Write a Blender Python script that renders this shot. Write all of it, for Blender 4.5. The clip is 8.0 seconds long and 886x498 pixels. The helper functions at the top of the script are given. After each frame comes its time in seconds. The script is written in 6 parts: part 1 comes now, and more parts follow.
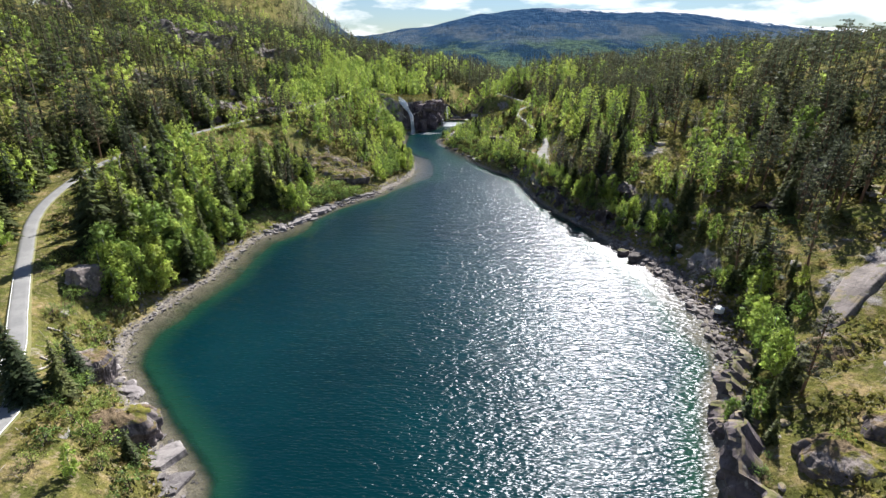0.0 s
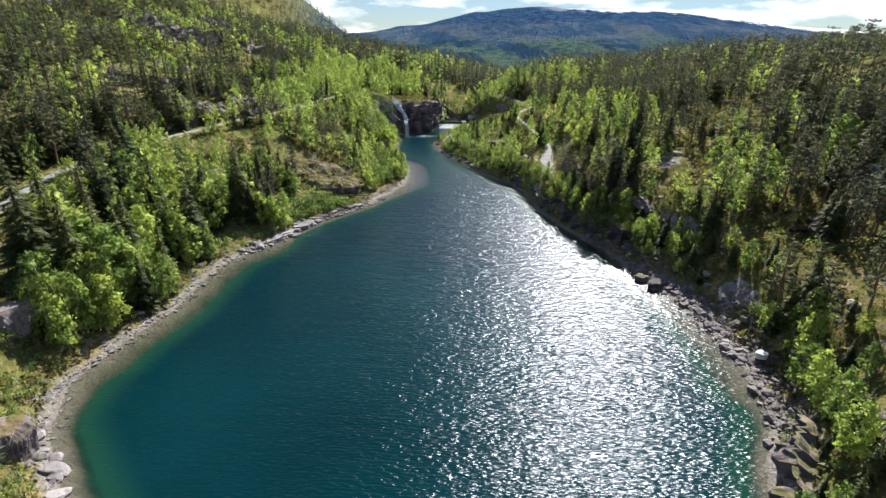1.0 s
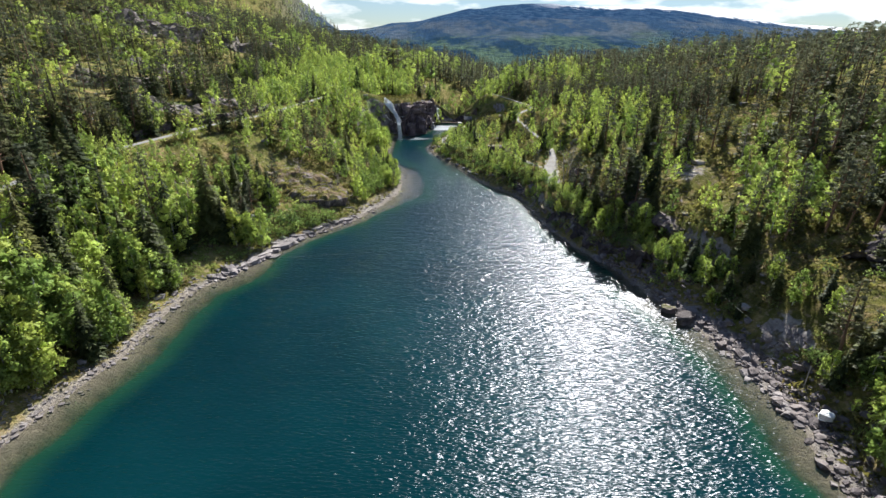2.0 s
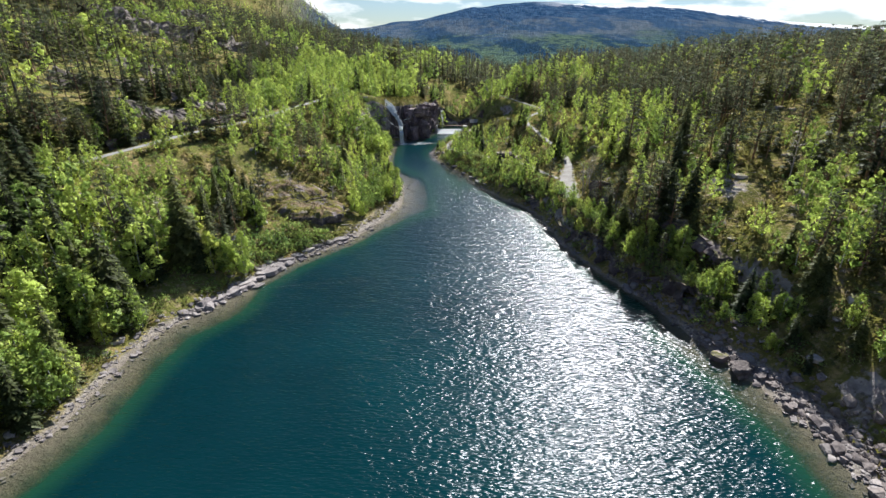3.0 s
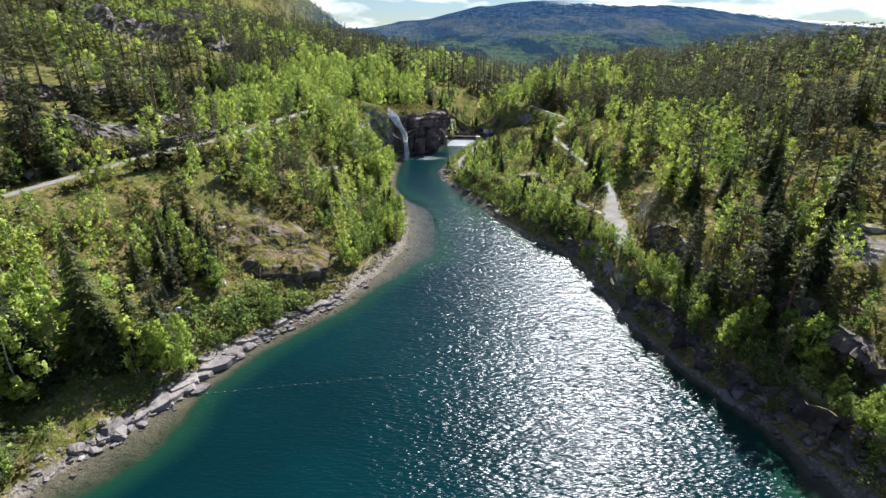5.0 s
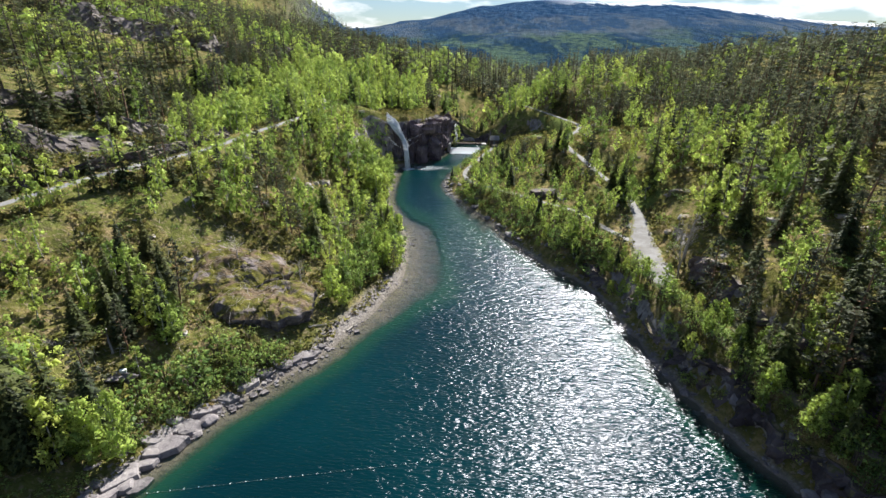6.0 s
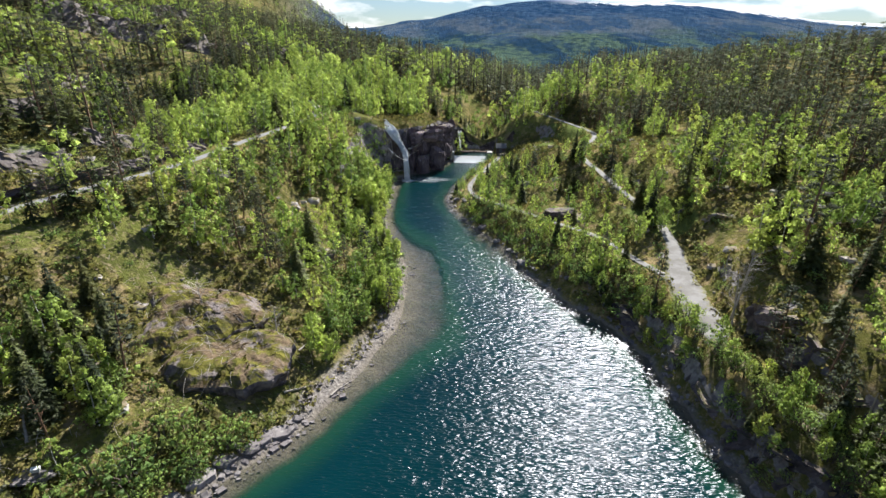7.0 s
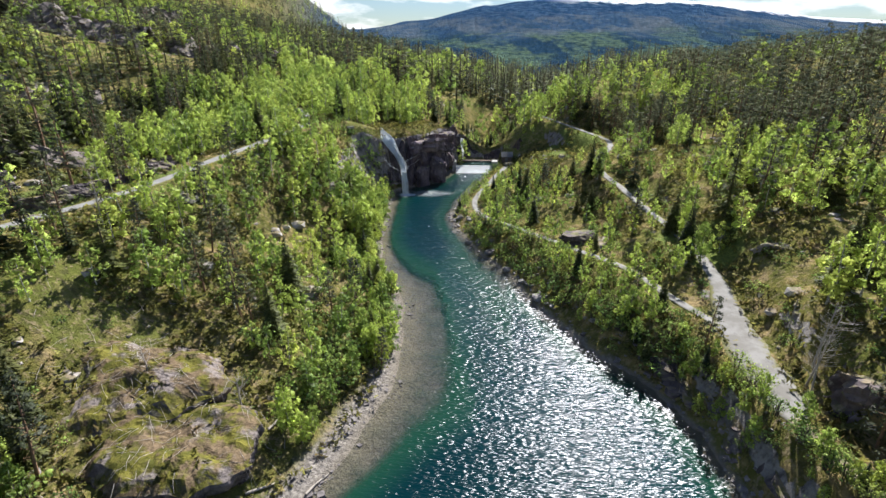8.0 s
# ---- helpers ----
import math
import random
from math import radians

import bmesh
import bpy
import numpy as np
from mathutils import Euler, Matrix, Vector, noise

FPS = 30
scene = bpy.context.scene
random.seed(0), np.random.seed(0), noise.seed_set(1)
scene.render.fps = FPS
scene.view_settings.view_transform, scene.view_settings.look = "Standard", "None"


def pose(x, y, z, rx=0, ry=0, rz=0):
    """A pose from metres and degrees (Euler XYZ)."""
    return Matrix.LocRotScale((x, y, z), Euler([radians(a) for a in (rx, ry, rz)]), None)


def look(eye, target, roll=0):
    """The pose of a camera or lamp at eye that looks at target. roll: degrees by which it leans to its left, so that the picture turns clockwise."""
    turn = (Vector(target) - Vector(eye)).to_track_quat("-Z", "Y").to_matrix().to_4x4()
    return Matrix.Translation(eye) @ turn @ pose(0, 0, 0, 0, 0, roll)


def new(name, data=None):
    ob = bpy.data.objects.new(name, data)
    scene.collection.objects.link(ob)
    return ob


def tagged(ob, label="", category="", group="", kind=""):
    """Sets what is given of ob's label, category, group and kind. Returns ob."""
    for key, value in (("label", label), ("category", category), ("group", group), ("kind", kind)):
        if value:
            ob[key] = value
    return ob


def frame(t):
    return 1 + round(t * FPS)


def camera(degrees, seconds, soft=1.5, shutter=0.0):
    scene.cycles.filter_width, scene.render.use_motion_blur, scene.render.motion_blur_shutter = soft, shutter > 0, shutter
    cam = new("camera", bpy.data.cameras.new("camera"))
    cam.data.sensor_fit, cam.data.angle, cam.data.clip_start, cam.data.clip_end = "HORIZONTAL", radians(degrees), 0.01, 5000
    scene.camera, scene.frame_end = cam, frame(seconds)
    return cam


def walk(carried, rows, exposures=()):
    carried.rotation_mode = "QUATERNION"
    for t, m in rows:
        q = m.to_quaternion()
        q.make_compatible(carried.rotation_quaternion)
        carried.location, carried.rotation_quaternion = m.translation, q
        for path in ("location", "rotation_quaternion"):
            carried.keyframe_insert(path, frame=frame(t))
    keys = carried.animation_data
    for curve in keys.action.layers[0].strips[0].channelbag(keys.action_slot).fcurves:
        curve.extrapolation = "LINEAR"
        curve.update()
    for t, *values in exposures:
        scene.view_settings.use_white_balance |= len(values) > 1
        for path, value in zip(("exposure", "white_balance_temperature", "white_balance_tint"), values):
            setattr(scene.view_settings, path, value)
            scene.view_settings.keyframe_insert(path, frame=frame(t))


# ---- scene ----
cam = camera(83.3, 8.0, 1.45)
PATH = [
    (0, (2.069, 0.83, 39.613), (1.978, 2.676, 38.849), 0.1),
    (0.5, (1.597, 6.995, 39.604), (1.514, 8.841, 38.837), 0.4),
    (1, (1.109, 13.183, 39.588), (1.04, 15.027, 38.818), 0.6),
    (1.5, (0.589, 19.433, 39.564), (0.535, 21.276, 38.79), 0.8),
    (1.7, (0.363, 21.991, 39.555), (0.318, 23.833, 38.779), 0.6),
    (3, (-1.228, 39.021, 39.384), (-1.283, 40.861, 38.601), 0.5),
    (3.5, (-1.87, 45.707, 39.354), (-1.935, 47.546, 38.57), 0.2),
    (4, (-2.516, 52.541, 39.339), (-2.587, 54.379, 38.554), 0.2),
    (4.5, (-3.136, 59.519, 39.336), (-3.211, 61.357, 38.551), 0.3),
    (6, (-4.854, 80.823, 39.398), (-4.94, 82.66, 38.612), 0.4),
    (6.5, (-5.406, 87.86, 39.42), (-5.494, 89.697, 38.632), 0.4),
    (7, (-5.945, 94.822, 39.445), (-6.037, 96.659, 38.659), 0.4),
    (7.5, (-6.431, 101.695, 39.465), (-6.527, 103.532, 38.681), 0.1),
    (8, (-6.881, 108.488, 39.476), (-6.978, 110.325, 38.691), -0.1),
]
walk(cam, [(t, look(eye, target, roll)) for t, eye, target, roll in PATH])

# ---- light: sun ahead and to the right, bright sky with broken cloud ----
SUN_AZ, SUN_EL = radians(19.0), radians(41.5)
scene.view_settings.exposure = 1.45
sun_way = Vector((math.sin(SUN_AZ) * math.cos(SUN_EL), math.cos(SUN_AZ) * math.cos(SUN_EL), math.sin(SUN_EL)))
sun = new("sun", bpy.data.lights.new("sun", "SUN"))
sun.data.energy, sun.data.angle, sun.data.color = 4.6, radians(0.53), (1.0, 0.985, 0.945)
sun.matrix_world = look(sun_way * 200, (0, 0, 0))

world = bpy.data.worlds.new("sky")
scene.world = world
world.use_nodes = True
wn, wl = world.node_tree.nodes, world.node_tree.links
wn.clear()
sky = wn.new("ShaderNodeTexSky")
sky.sky_type, sky.sun_disc, sky.sun_elevation, sky.sun_rotation = "NISHITA", False, SUN_EL, SUN_AZ
sky.altitude, sky.air_density, sky.dust_density, sky.ozone_density = 300, 0.8, 0.0, 3.0
sky_bg = wn.new("ShaderNodeBackground")
sky_bg.inputs["Strength"].default_value = 0.062

way = wn.new("ShaderNodeTexCoord")
flat = wn.new("ShaderNodeMapping")
flat.inputs["Scale"].default_value = (3.0, 3.0, 11.0)
flat.inputs["Location"].default_value = (0.35, 0.2, 0.4)
puff = wn.new("ShaderNodeTexNoise")
puff.inputs["Scale"].default_value, puff.inputs["Detail"].default_value, puff.inputs["Roughness"].default_value = 1.6, 8, 0.55
ramp = wn.new("ShaderNodeValToRGB")
ramp.color_ramp.elements[0].position, ramp.color_ramp.elements[1].position = 0.455, 0.56
cloud_bg = wn.new("ShaderNodeBackground")
cloud_bg.inputs["Color"].default_value, cloud_bg.inputs["Strength"].default_value = (0.95, 0.97, 1.0, 1), 0.52
blend = wn.new("ShaderNodeMixShader")
out = wn.new("ShaderNodeOutputWorld")
wl.new(way.outputs["Generated"], flat.inputs["Vector"])
wl.new(flat.outputs[0], puff.inputs["Vector"])
wl.new(puff.outputs[0], ramp.inputs[0])
# the cloud thins towards the zenith
rise = wn.new("ShaderNodeSeparateXYZ")
wl.new(way.outputs["Generated"], rise.inputs[0])
thin = wn.new("ShaderNodeMapRange")
thin.interpolation_type = "SMOOTHSTEP"
for key, value in (("From Min", 0.15), ("From Max", 0.42), ("To Min", 1.0), ("To Max", 0.06)):
    thin.inputs[key].default_value = value
wl.new(rise.outputs[2], thin.inputs["Value"])
# a clear blue band between the clouds low over the fells
clear = wn.new("ShaderNodeMapRange")
for key, value in (("From Min", 0.0), ("From Max", 0.4), ("To Min", 0.42), ("To Max", 1.0)):
    clear.inputs[key].default_value = value
wl.new(rise.outputs[2], clear.inputs["Value"])
dim = wn.new("ShaderNodeVectorMath")
dim.operation = "SCALE"
wl.new(sky.outputs[0], dim.inputs[0])
wl.new(clear.outputs[0], dim.inputs["Scale"])
wl.new(dim.outputs[0], sky_bg.inputs["Color"])
cover = wn.new("ShaderNodeMath")
cover.operation = "MULTIPLY"
wl.new(ramp.outputs[0], cover.inputs[0])
wl.new(thin.outputs[0], cover.inputs[1])
wl.new(cover.outputs[0], blend.inputs[0])
wl.new(sky_bg.outputs[0], blend.inputs[1])
wl.new(cloud_bg.outputs[0], blend.inputs[2])
wl.new(blend.outputs[0], out.inputs["Surface"])


# ---- materials ----
class Shade:
    """A node material: small helpers that return sockets."""

    def __init__(self, name):
        self.mat = bpy.data.materials.new(name)
        self.mat.use_nodes = True
        self.nodes, self.links = self.mat.node_tree.nodes, self.mat.node_tree.links
        self.nodes.clear()

    def node(self, kind, **values):
        n = self.nodes.new(kind)
        for key, value in values.items():
            self.put(n.inputs[key.replace("_", " ")], value)
        return n

    def put(self, socket, value):
        if isinstance(value, bpy.types.NodeSocket):
            self.links.new(value, socket)
        elif isinstance(value, (tuple, list)) and socket.type == "RGBA":
            socket.default_value = (*value[:3], 1)
        else:
            socket.default_value = value

    def place(self):
        return self.nodes.new("ShaderNodeNewGeometry").outputs["Position"]

    def object_place(self):
        return self.nodes.new("ShaderNodeTexCoord").outputs["Object"]

    def noise(self, scale, vector=None, detail=4, rough=0.55, stretch=None):
        v = vector or self.place()
        if stretch:
            m = self.node("ShaderNodeMapping", Scale=stretch)
            self.links.new(v, m.inputs["Vector"])
            v = m.outputs[0]
        n = self.node("ShaderNodeTexNoise", Scale=scale, Detail=detail, Roughness=rough)
        self.links.new(v, n.inputs["Vector"])
        return n.outputs[0]

    def cells(self, scale, vector=None, out="Distance", feature="F1"):
        n = self.nodes.new("ShaderNodeTexVoronoi")
        n.feature = feature
        n.inputs["Scale"].default_value = scale
        self.links.new(vector or self.place(), n.inputs["Vector"])
        return n.outputs[out]

    def step(self, value, low, high, a=0.0, b=1.0):
        n = self.nodes.new("ShaderNodeMapRange")
        n.interpolation_type = "SMOOTHSTEP"
        for key, v in (("Value", value), ("From Min", low), ("From Max", high), ("To Min", a), ("To Max", b)):
            self.put(n.inputs[key], v)
        return n.outputs[0]

    def math(self, op, a, b=0.0):
        n = self.nodes.new("ShaderNodeMath")
        n.operation = op
        self.put(n.inputs[0], a)
        self.put(n.inputs[1], b)
        return n.outputs[0]

    def mix(self, fac, a, b):
        n = self.nodes.new("ShaderNodeMix")
        n.data_type = "RGBA"
        self.put(n.inputs[0], fac)
        self.put(n.inputs[6], a)
        self.put(n.inputs[7], b)
        return n.outputs[2]

    def attr(self, name):
        n = self.nodes.new("ShaderNodeAttribute")
        n.attribute_name = name
        return n.outputs["Fac"]

    def up(self):
        n = self.nodes.new("ShaderNodeSeparateXYZ")
        self.links.new(self.nodes.new("ShaderNodeNewGeometry").outputs["Normal"], n.inputs[0])
        return n.outputs[2]

    def height(self):
        n = self.nodes.new("ShaderNodeSeparateXYZ")
        self.links.new(self.place(), n.inputs[0])
        return n.outputs[2]

    def sideways(self):
        n = self.nodes.new("ShaderNodeSeparateXYZ")
        self.links.new(self.place(), n.inputs[0])
        return n.outputs[0]

    def along(self):
        n = self.nodes.new("ShaderNodeSeparateXYZ")
        self.links.new(self.place(), n.inputs[0])
        return n.outputs[1]

    def chance(self):
        return self.nodes.new("ShaderNodeObjectInfo").outputs["Random"]

    def island(self):
        return self.nodes.new("ShaderNodeNewGeometry").outputs["Random Per Island"]

    def bump(self, value, strength, distance):
        return self.node("ShaderNodeBump", Height=value, Strength=strength, Distance=distance).outputs[0]

    def finish(self, shader):
        self.links.new(shader, self.nodes.new("ShaderNodeOutputMaterial").inputs["Surface"])
        return self.mat

    def solid(self, colour, rough=0.8, normal=None, metal=0.0, specular=0.2):
        n = self.node("ShaderNodeBsdfPrincipled", Base_Color=colour, Roughness=rough, Metallic=metal)
        n.inputs["Specular IOR Level"].default_value = specular
        if normal:
            self.links.new(normal, n.inputs["Normal"])
        return self.finish(n.outputs[0])


def leaf_material(name, dark, light, warm, through_share, through_gain=1.5, open_share=0.4, spread=0.22):
    s = Shade(name)
    tree = s.math("FRACT", s.math("ADD", s.attr("tint"), s.chance()))
    c = s.mix(s.step(tree, 0.05, 0.95), dark, light)
    c = s.mix(s.step(s.math("FRACT", s.math("MULTIPLY", tree, 7.31)), 0.72, 1.0, 0, 0.6), c, warm)
    hue = s.node("ShaderNodeHueSaturation", Color=c, Value=s.step(s.island(), 0, 1, 1 - spread, 1 + spread), Saturation=1.0)
    c = hue.outputs[0]
    c = s.mix(s.step(s.noise(1.7, s.place(), 4, 0.6), 0.42, 0.68, 0, 0.35), c, tuple(x * 0.7 for x in dark))
    # the blades take the swell of the crown that they belong to
    swell = s.nodes.new("ShaderNodeAttribute")
    swell.attribute_name = "soft"
    turn = s.nodes.new("ShaderNodeVectorTransform")
    turn.vector_type, turn.convert_from, turn.convert_to = "NORMAL", "OBJECT", "WORLD"
    s.links.new(swell.outputs["Vector"], turn.inputs[0])
    d = s.node("ShaderNodeBsdfDiffuse", Color=c, Normal=turn.outputs[0])
    glow = s.node("ShaderNodeHueSaturation", Color=c, Value=through_gain, Saturation=1.0).outputs[0]
    t = s.node("ShaderNodeBsdfTranslucent", Color=glow, Normal=turn.outputs[0])
    g = s.node("ShaderNodeBsdfGlossy", Color=(0.6, 0.6, 0.6), Roughness=0.5)
    m = s.node("ShaderNodeMixShader", Fac=through_share)
    s.links.new(d.outputs[0], m.inputs[1])
    s.links.new(t.outputs[0], m.inputs[2])
    m2 = s.node("ShaderNodeMixShader", Fac=0.015)
    s.links.new(m.outputs[0], m2.inputs[1])
    s.links.new(g.outputs[0], m2.inputs[2])
    # gaps between the sprays of leaves
    gaps = s.node("ShaderNodeBsdfTransparent", Color=(1, 1, 1))
    spray = s.noise(4.2, s.place(), 3, 0.6)
    m3 = s.node("ShaderNodeMixShader", Fac=s.step(spray, 0.62 - 0.3 * open_share, 0.68 - 0.3 * open_share))
    s.links.new(m2.outputs[0], m3.inputs[1])
    s.links.new(gaps.outputs[0], m3.inputs[2])
    return s.finish(m3.outputs[0])


def bark_material(name, base, marks, scale, stretch):
    s = Shade(name)
    n = s.noise(scale, s.object_place(), 5, 0.6, stretch)
    c = s.mix(s.step(n, 0.45, 0.62), base, marks)
    return s.solid(c, 0.9, s.bump(n, 0.6, 0.02))


def rock_material(name, base, pale, dark, moss=0.0, scale=1.0):
    s = Shade(name)
    v = s.place()
    big, fine = s.noise(0.35 * scale, v, 6, 0.6), s.noise(3.5 * scale, v, 8, 0.65)
    streak = s.noise(0.8 * scale, v, 5, 0.6, (1, 1, 0.16))
    bend = s.nodes.new("ShaderNodeVectorMath")
    bend.operation = "MULTIPLY_ADD"
    s.links.new(s.node("ShaderNodeTexNoise", Scale=0.8).outputs["Color"], bend.inputs[0])
    bend.inputs[1].default_value = (1.6, 1.6, 1.6)
    s.links.new(v, bend.inputs[2])
    crack = s.cells(0.4 * scale, bend.outputs[0], "Distance", "DISTANCE_TO_EDGE")
    c = s.mix(s.step(big, 0.35, 0.65), base, pale)
    c = s.mix(s.step(streak, 0.5, 0.68, 0, 0.75), c, dark)
    c = s.mix(s.step(fine, 0.52, 0.7, 0, 0.55), c, dark)
    c = s.mix(s.step(s.noise(1.7 * scale, v, 6), 0.6, 0.72, 0, 0.5), c, (0.42, 0.40, 0.36))
    c = s.mix(s.step(crack, 0.0, 0.03, 0.25, 0.0), c, (0.05, 0.045, 0.045))
    hue = s.node("ShaderNodeHueSaturation", Color=c, Value=s.step(s.chance(), 0, 1, 0.75, 1.2))
    c = hue.outputs[0]
    if moss:
        green = s.mix(s.noise(1.6, v), (0.07, 0.075, 0.025), (0.14, 0.125, 0.05))
        green = s.mix(s.step(s.noise(0.7, v, 6, 0.6), 0.45, 0.55), green, (0.19, 0.15, 0.10))
        cover = s.math("MULTIPLY", s.step(s.up(), 0.62, 0.86), s.step(s.noise(0.5, v, 7, 0.62), 0.62 - 0.3 * moss, 0.68 - 0.2 * moss))
        c = s.mix(cover, c, green)
    h = s.math("ADD", fine, s.math("MULTIPLY", s.step(crack, 0, 0.05), 0.25))
    return s.solid(c, 0.85, s.bump(h, 0.7, 0.12))


def knoll_material():
    """Dark jointed rock whose top carries moss, dry grass and bare pale patches."""
    s = Shade("mossy_knoll")
    v = s.place()
    fine, mid = s.noise(3.0, v, 8, 0.68), s.noise(0.42, v, 6, 0.6)
    stone = s.mix(s.step(s.noise(1.1, v, 6, 0.6), 0.38, 0.62), (0.10, 0.085, 0.088), (0.19, 0.16, 0.155))
    stone = s.mix(s.step(s.noise(0.9, v, 6, 0.62, (1, 1, 0.2)), 0.5, 0.64, 0, 0.8), stone, (0.035, 0.03, 0.034))
    moss = s.mix(s.step(s.noise(0.8, v, 6, 0.62), 0.4, 0.6), (0.065, 0.066, 0.016), (0.15, 0.135, 0.03))
    dry = s.mix(s.step(fine, 0.4, 0.62), (0.165, 0.12, 0.076), (0.10, 0.072, 0.046))
    pale = s.mix(s.step(fine, 0.45, 0.6), (0.21, 0.178, 0.165), (0.12, 0.10, 0.097))
    top = s.mix(s.step(mid, 0.46, 0.56), moss, dry)
    top = s.mix(s.step(s.noise(0.3, v, 5, 0.6, (1, 1, 0.5)), 0.54, 0.62), top, pale)
    top = s.mix(s.step(s.noise(1.6, v, 7, 0.68), 0.54, 0.64, 0, 0.75), top, (0.055, 0.045, 0.025))
    cover = s.step(s.math("ADD", s.up(), s.math("MULTIPLY", s.math("SUBTRACT", mid, 0.5), 0.6)), 0.5, 0.72)
    h = s.math("ADD", fine, s.math("MULTIPLY", mid, 1.5))
    return s.solid(s.mix(cover, stone, top), 0.95, s.bump(h, 0.8, 0.2), specular=0.05)


def ground_material():
    s = Shade("hillside_ground")
    v = s.place()
    patch, mid, fine = s.noise(0.06, v, 6, 0.6), s.noise(0.35, v, 7, 0.62), s.noise(2.6, v, 8, 0.7)
    moss = s.mix(s.step(mid, 0.35, 0.65), (0.07, 0.075, 0.022), (0.165, 0.145, 0.045))
    dry = s.mix(s.step(fine, 0.4, 0.65), (0.31, 0.225, 0.12), (0.17, 0.125, 0.07))
    c = s.mix(s.step(mid, 0.5, 0.66, 0, 0.85), moss, dry)
    c = s.mix(s.step(patch, 0.5, 0.62, 0, 0.6), c, (0.12, 0.14, 0.035))
    c = s.mix(s.step(fine, 0.56, 0.72, 0, 0.7), c, (0.045, 0.045, 0.018))
    c = s.mix(s.step(s.noise(0.95, v, 6, 0.66), 0.52, 0.62, 0, 0.65), c, (0.065, 0.058, 0.03))
    c = s.mix(s.step(s.noise(1.4, v, 6, 0.66, (1, 1.3, 1)), 0.53, 0.63, 0, 0.75), c, (0.23, 0.18, 0.115))
    litter = s.cells(1.1, v)
    c = s.mix(s.step(litter, 0.0, 0.22, 0.35, 0), c, (0.30, 0.25, 0.17))
    turf = s.mix(s.step(fine, 0.38, 0.62), (0.15, 0.18, 0.052), (0.09, 0.11, 0.036))
    c = s.mix(s.step(s.math("ADD", s.attr("grass"), s.math("MULTIPLY", s.math("SUBTRACT", mid, 0.5), 1.2)), 0.35, 0.6), c, turf)
    # bare rock where it is steep or worn
    stone = s.mix(s.step(s.noise(0.5, v, 7, 0.65), 0.38, 0.62), (0.17, 0.15, 0.15), (0.29, 0.265, 0.25))
    stone = s.mix(s.step(s.noise(1.2, v, 6, 0.6, (1, 1, 0.2)), 0.52, 0.66, 0, 0.8), stone, (0.06, 0.052, 0.055))
    worn = s.step(s.noise(0.13, v, 6, 0.62), 0.56, 0.68, 0, 0.5)
    bare = s.math("ADD", worn, s.step(s.math("ADD", s.up(), s.math("MULTIPLY", s.math("SUBTRACT", mid, 0.5), 0.5)), 0.66, 0.5))
    bare = s.math("ADD", bare, s.math("MULTIPLY", s.attr("bare"), 0.5))
    c = s.mix(s.step(s.math("ADD", bare, s.math("MULTIPLY", s.math("SUBTRACT", mid, 0.5), 1.4)), 0.4, 0.62), c, stone)
    # shore gravel
    shingle = s.mix(s.step(s.cells(2.2, v), 0.1, 0.6), (0.28, 0.25, 0.225), (0.16, 0.142, 0.13))
    shingle = s.mix(s.step(fine, 0.45, 0.65, 0, 0.5), shingle, (0.33, 0.30, 0.26))
    near = s.math("ADD", s.attr("inland"), s.math("MULTIPLY", s.math("SUBTRACT", mid, 0.5), 4.0))
    low = s.step(s.math("ADD", s.height(), s.math("MULTIPLY", mid, 0.5)), 0.75, 1.35, 1, 0)
    c = s.mix(s.math("MULTIPLY", s.step(near, 0.6, 2.0, 1, 0), low), c, shingle)
    wet = s.mix(s.noise(1.3, v, 6), (0.13, 0.115, 0.10), (0.22, 0.19, 0.155))
    c = s.mix(s.step(s.height(), 0.02, 0.3, 1, 0), c, wet)
    bed = s.mix(s.step(s.noise(0.5, v, 7, 0.65), 0.4, 0.62), (0.155, 0.125, 0.085), (0.085, 0.075, 0.055))
    bed = s.mix(s.step(s.along(), 128, 150), bed, s.mix(s.step(fine, 0.4, 0.6), (0.12, 0.10, 0.112), (0.21, 0.178, 0.185)))
    c = s.mix(s.step(s.height(), -0.7, -0.1, 1, 0), c, bed)
    # far slopes: heath and closed forest blued by painted haze, snow on the crest
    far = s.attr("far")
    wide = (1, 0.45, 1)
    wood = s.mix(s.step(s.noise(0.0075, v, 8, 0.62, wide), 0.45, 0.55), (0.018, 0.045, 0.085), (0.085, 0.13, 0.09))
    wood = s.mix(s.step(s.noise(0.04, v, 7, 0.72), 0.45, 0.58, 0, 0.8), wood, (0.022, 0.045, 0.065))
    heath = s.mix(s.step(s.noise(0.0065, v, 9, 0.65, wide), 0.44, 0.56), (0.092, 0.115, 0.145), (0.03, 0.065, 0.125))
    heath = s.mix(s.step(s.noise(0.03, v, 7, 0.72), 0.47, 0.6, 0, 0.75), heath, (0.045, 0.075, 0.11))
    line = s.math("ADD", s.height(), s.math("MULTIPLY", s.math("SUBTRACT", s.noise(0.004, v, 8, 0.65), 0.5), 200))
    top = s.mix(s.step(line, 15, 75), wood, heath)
    # the brow's deeper blue is distance haze put into the colour as well
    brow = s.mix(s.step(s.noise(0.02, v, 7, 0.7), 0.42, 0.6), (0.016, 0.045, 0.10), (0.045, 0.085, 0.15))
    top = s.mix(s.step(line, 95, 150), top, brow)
    snow = s.math("ADD", s.height(), s.math("MULTIPLY", s.math("SUBTRACT", s.noise(0.014, v, 9, 0.75, (1, 0.5, 1)), 0.5), 150))
    snow = s.math("ADD", snow, s.math("MULTIPLY", s.math("MAXIMUM", s.math("SUBTRACT", s.sideways(), 1000.0), 0.0), 0.1))
